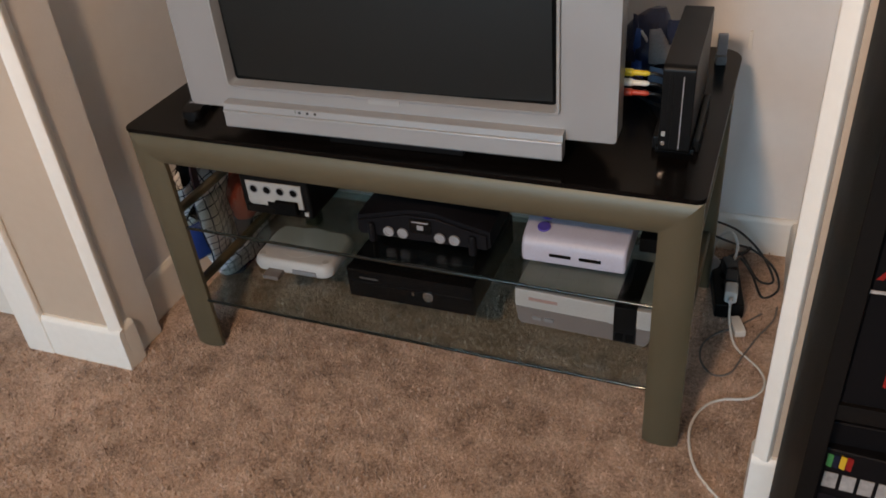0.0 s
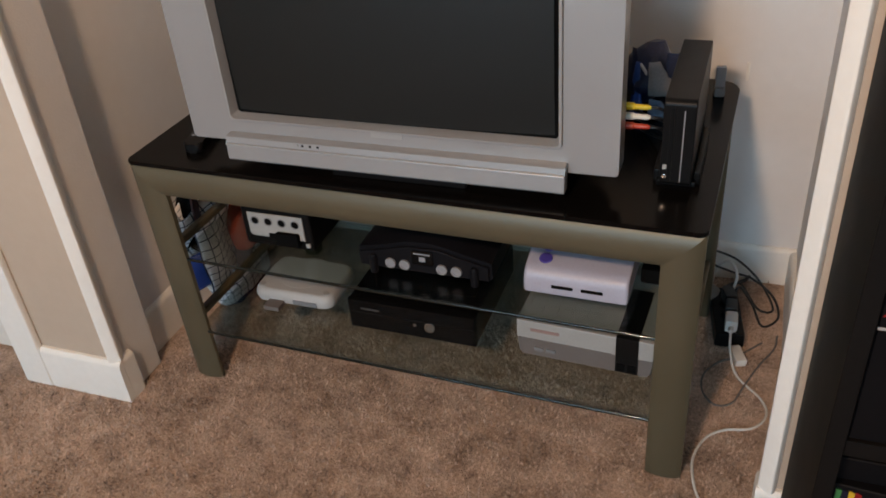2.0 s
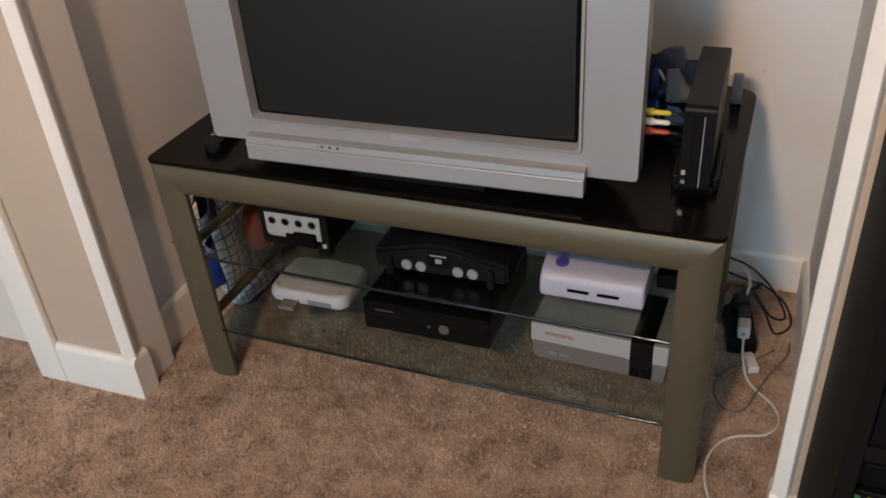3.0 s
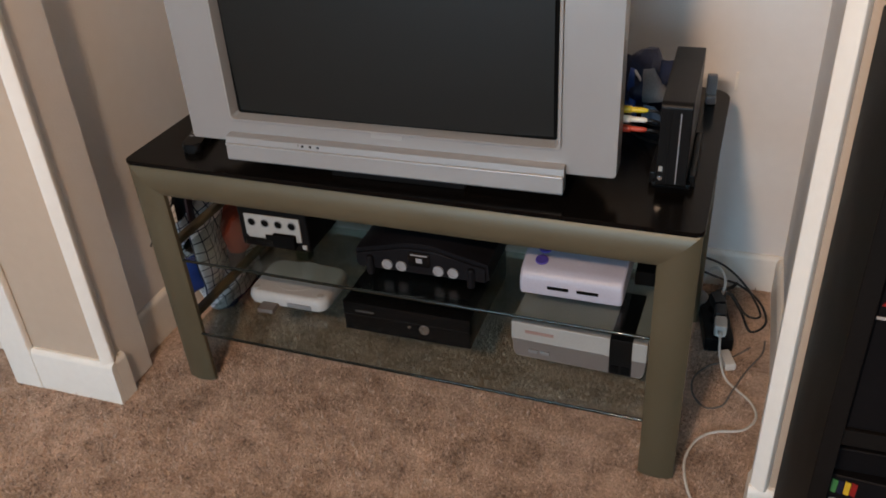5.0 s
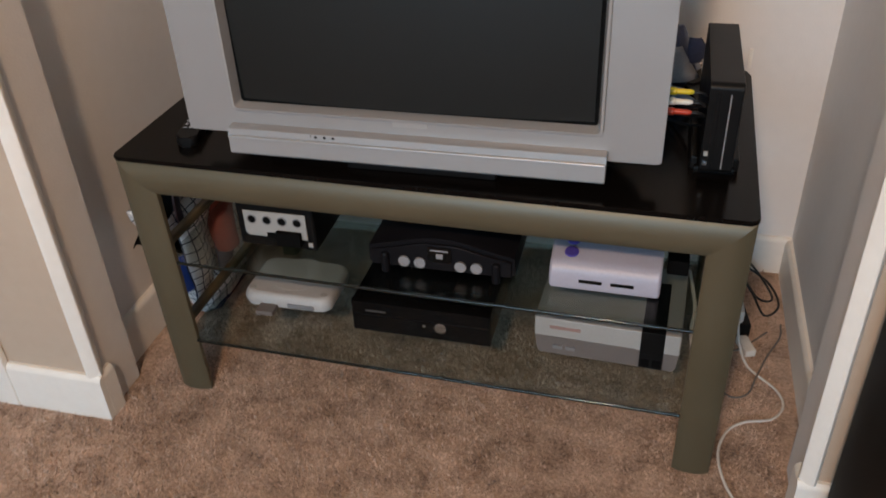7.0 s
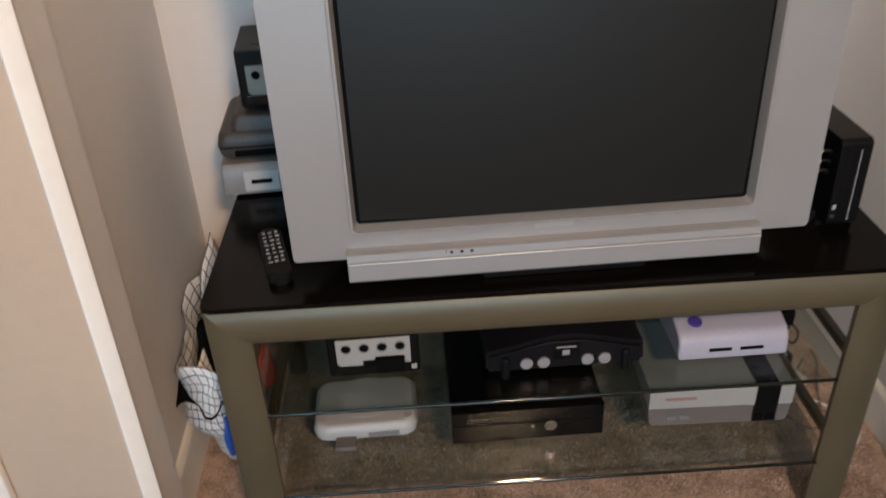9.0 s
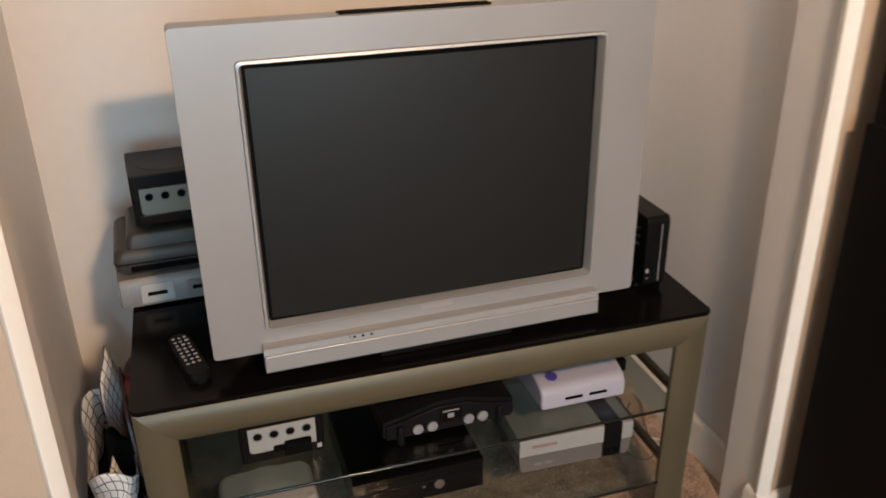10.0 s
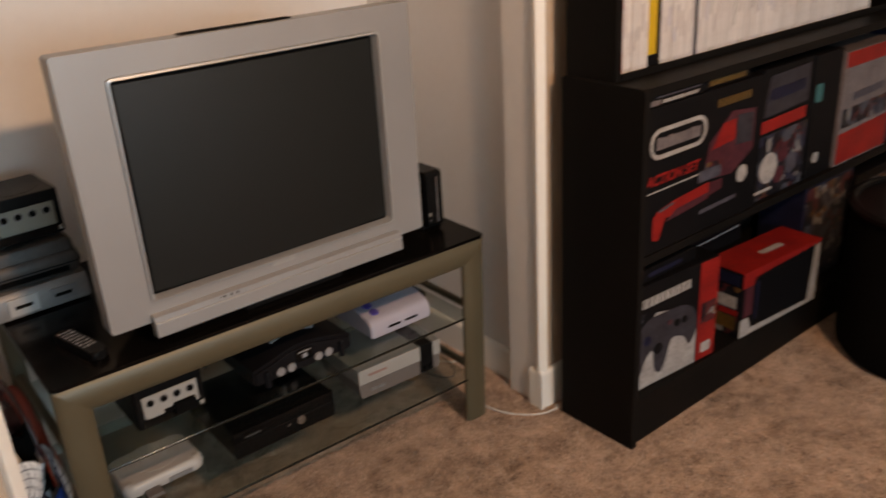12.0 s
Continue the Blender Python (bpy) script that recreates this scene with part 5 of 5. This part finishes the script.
print_on(g_box, "device_picture", rounded(0.075, 0.310, 0.030, 0.160, 0.012, 3), CARD_BLACK, 0.0013)
print_on(g_box, "device_parts", [(0.062, 0.04), (0.074, 0.04), (0.074, 0.155), (0.062, 0.155)], CARD_NAVY, 0.0015)
print_on(g_box, "red_side", [(0.012, 0.060), (0.050, 0.060), (0.050, 0.149), (0.012, 0.149)], CARD_MAROON, 0.0010)
end_face = part("end_print", prism([(0.004, 0.004), (0.124, 0.004), (0.124, 0.150), (0.004, 0.150)], -0.0008, 0.0004, "X"), COLLAGE, g_box, "small pictures on the end")
part("end_picture", prism([(0.015, 0.02), (0.09, 0.02), (0.09, 0.06), (0.015, 0.06)], -0.0014, 0.0004, "X"), CARD_GOLD, g_box)
part("end_picture", prism([(0.015, 0.085), (0.09, 0.085), (0.09, 0.12), (0.015, 0.12)], -0.0014, 0.0004, "X"), CARD_WHITE, g_box)
part("end_picture", prism([(0.010, 0.154), (0.118, 0.154), (0.118, 0.188), (0.010, 0.188)], -0.0014, 0.0004, "X"), CARD_NAVY, g_box)
part("end_picture", prism([(0.012, 0.064), (0.070, 0.064), (0.070, 0.080), (0.012, 0.080)], -0.0016, 0.0004, "X"), CARD_RED, g_box)
i_box = game_box(BX0 + 0.832, 0.760, 0.1345, 0.28, 0.14, 0.330, CARD_NAVY, "dark box with greenish pictures in the bookcase")
print_on(i_box, "picture", [(0.01, 0.03), (0.27, 0.03), (0.27, 0.32), (0.01, 0.32)], COLLAGE)
j_box = game_box(BX0 + 1.105, 0.745, 0.1345, 0.29, 0.14, 0.30, CARD_BLACK, "black box at the far end of the lower shelf")
print_on(j_box, "picture", [(0.02, 0.03), (0.27, 0.03), (0.27, 0.27), (0.02, 0.27)], COLLAGE)


def case_row():
    """Game cases standing spine out on the bookcase's upper part."""
    tones = {"white": CASE_WHITE, "red": CARD_RED, "yellow": CARD_YELLOW, "black": CARD_BLACK, "blue": CARD_NAVY}
    marks = (SPINE_MARK, SPINE_MARK, LAVENDER, SPINE_MARK, PALE_GREY, SPINE_MARK)
    x, rng = BX0 + 0.0355, random.Random(5)
    order = ["red"] + ["white"] * 6 + ["yellow", "black"] + ["white"] * 9 + ["blue"] + ["white"] * 60
    for i, tone in enumerate(order):
        w = 0.0142 if tone != "yellow" else 0.030
        if x + w > BX1 - 0.05:
            break
        g = thing("game_case", pose(x, 0.808 + rng.uniform(0, 0.004), BH - 0.0005), f"{tone} plastic game case standing spine out", "game case", "game cases in a row")
        if tone == "yellow":
            part("shell", box(0.0002, w - 0.0004, 0, 0.12, 0.040, 0.190, 0.0012, 1), CARD_YELLOW, g)
            part("foot_band", box(0.0002, w - 0.0004, -0.0004, 0.12, 0, 0.0395, 0.0012, 1), CARD_BLACK, g)
        else:
            part("shell", box(0.0002, w - 0.0004, 0, 0.12, 0, 0.190, 0.0012, 1), tones[tone], g)
        if tone == "white":
            z0 = rng.uniform(0.05, 0.10)
            part("spine_print", box(0.0035, w - 0.0045, -0.0006, 0.0006, z0, z0 + rng.uniform(0.03, 0.07)), marks[rng.randrange(6)], g, "printed title bar")
            part("foot_mark", box(0.003, w - 0.004, -0.0006, 0.0006, 0.012, 0.022), marks[rng.randrange(6)], g)
        if tone == "red":
            part("spine_print", box(0.003, w - 0.003, -0.0006, 0.0006, 0.060, 0.15), CARD_WHITE, g)
        x += w


case_row()

bin_ = thing("waste_bin", pose(1.09, 0.405, 0), "round black fabric bin standing on the carpet", "bin")
part("tub", turned([(0.20, 0.003), (0.245, 0.006), (0.262, 0.03), (0.268, 0.12), (0.268, 0.40), (0.262, 0.45), (0.256, 0.452), (0.252, 0.44), (0.255, 0.12), (0.24, 0.02), (0.002, 0.018)], 48), MATT_BLACK, bin_)
part("rim", turned([(0.258, 0.44), (0.274, 0.445), (0.276, 0.458), (0.262, 0.464), (0.254, 0.458), (0.2545, 0.448)], 48), BLACK, bin_)


def carpet_pile():
    """Short twisted tufts over the part of the carpet that is passed close by."""
    rng = np.random.default_rng(3)
    n = 140000
    x, y = rng.uniform(-1.75, 1.0, n), rng.uniform(0.15, 1.74, n)
    keep = ~((x > BX0 - 0.002) & (y > BF - 0.002)) & ~((y > 0.984) & (x < -1.178)) & ~((y > 0.984) & (x > 0.077)) & ((y < 1.73) | (x < -2))
    keep &= ~((x - 1.09) ** 2 + (y - 0.405) ** 2 < 0.27 ** 2)
    x, y = x[keep], y[keep]
    n = len(x)
    a, h, w = rng.uniform(0, 2 * np.pi, n), rng.uniform(0.004, 0.010, n), rng.uniform(0.0012, 0.0024, n)
    lean = rng.normal(0, 0.004, (n, 2))
    dx, dy = np.cos(a) * w, np.sin(a) * w
    v = np.empty((n, 3, 3))
    v[:, 0] = np.stack([x - dx, y - dy, np.zeros(n) - 0.001], 1)
    v[:, 1] = np.stack([x + dx, y + dy, np.zeros(n) - 0.001], 1)
    v[:, 2] = np.stack([x + lean[:, 0], y + lean[:, 1], h], 1)
    me = bpy.data.meshes.new("carpet_tufts")
    me.from_pydata(v.reshape(-1, 3).tolist(), [], np.arange(3 * n).reshape(-1, 3).tolist())
    me.materials.append(PILE)
    return tagged(new("carpet_tufts", me), "short brown twisted tufts of the carpet", "carpet pile", kind="stuff")


carpet_pile()
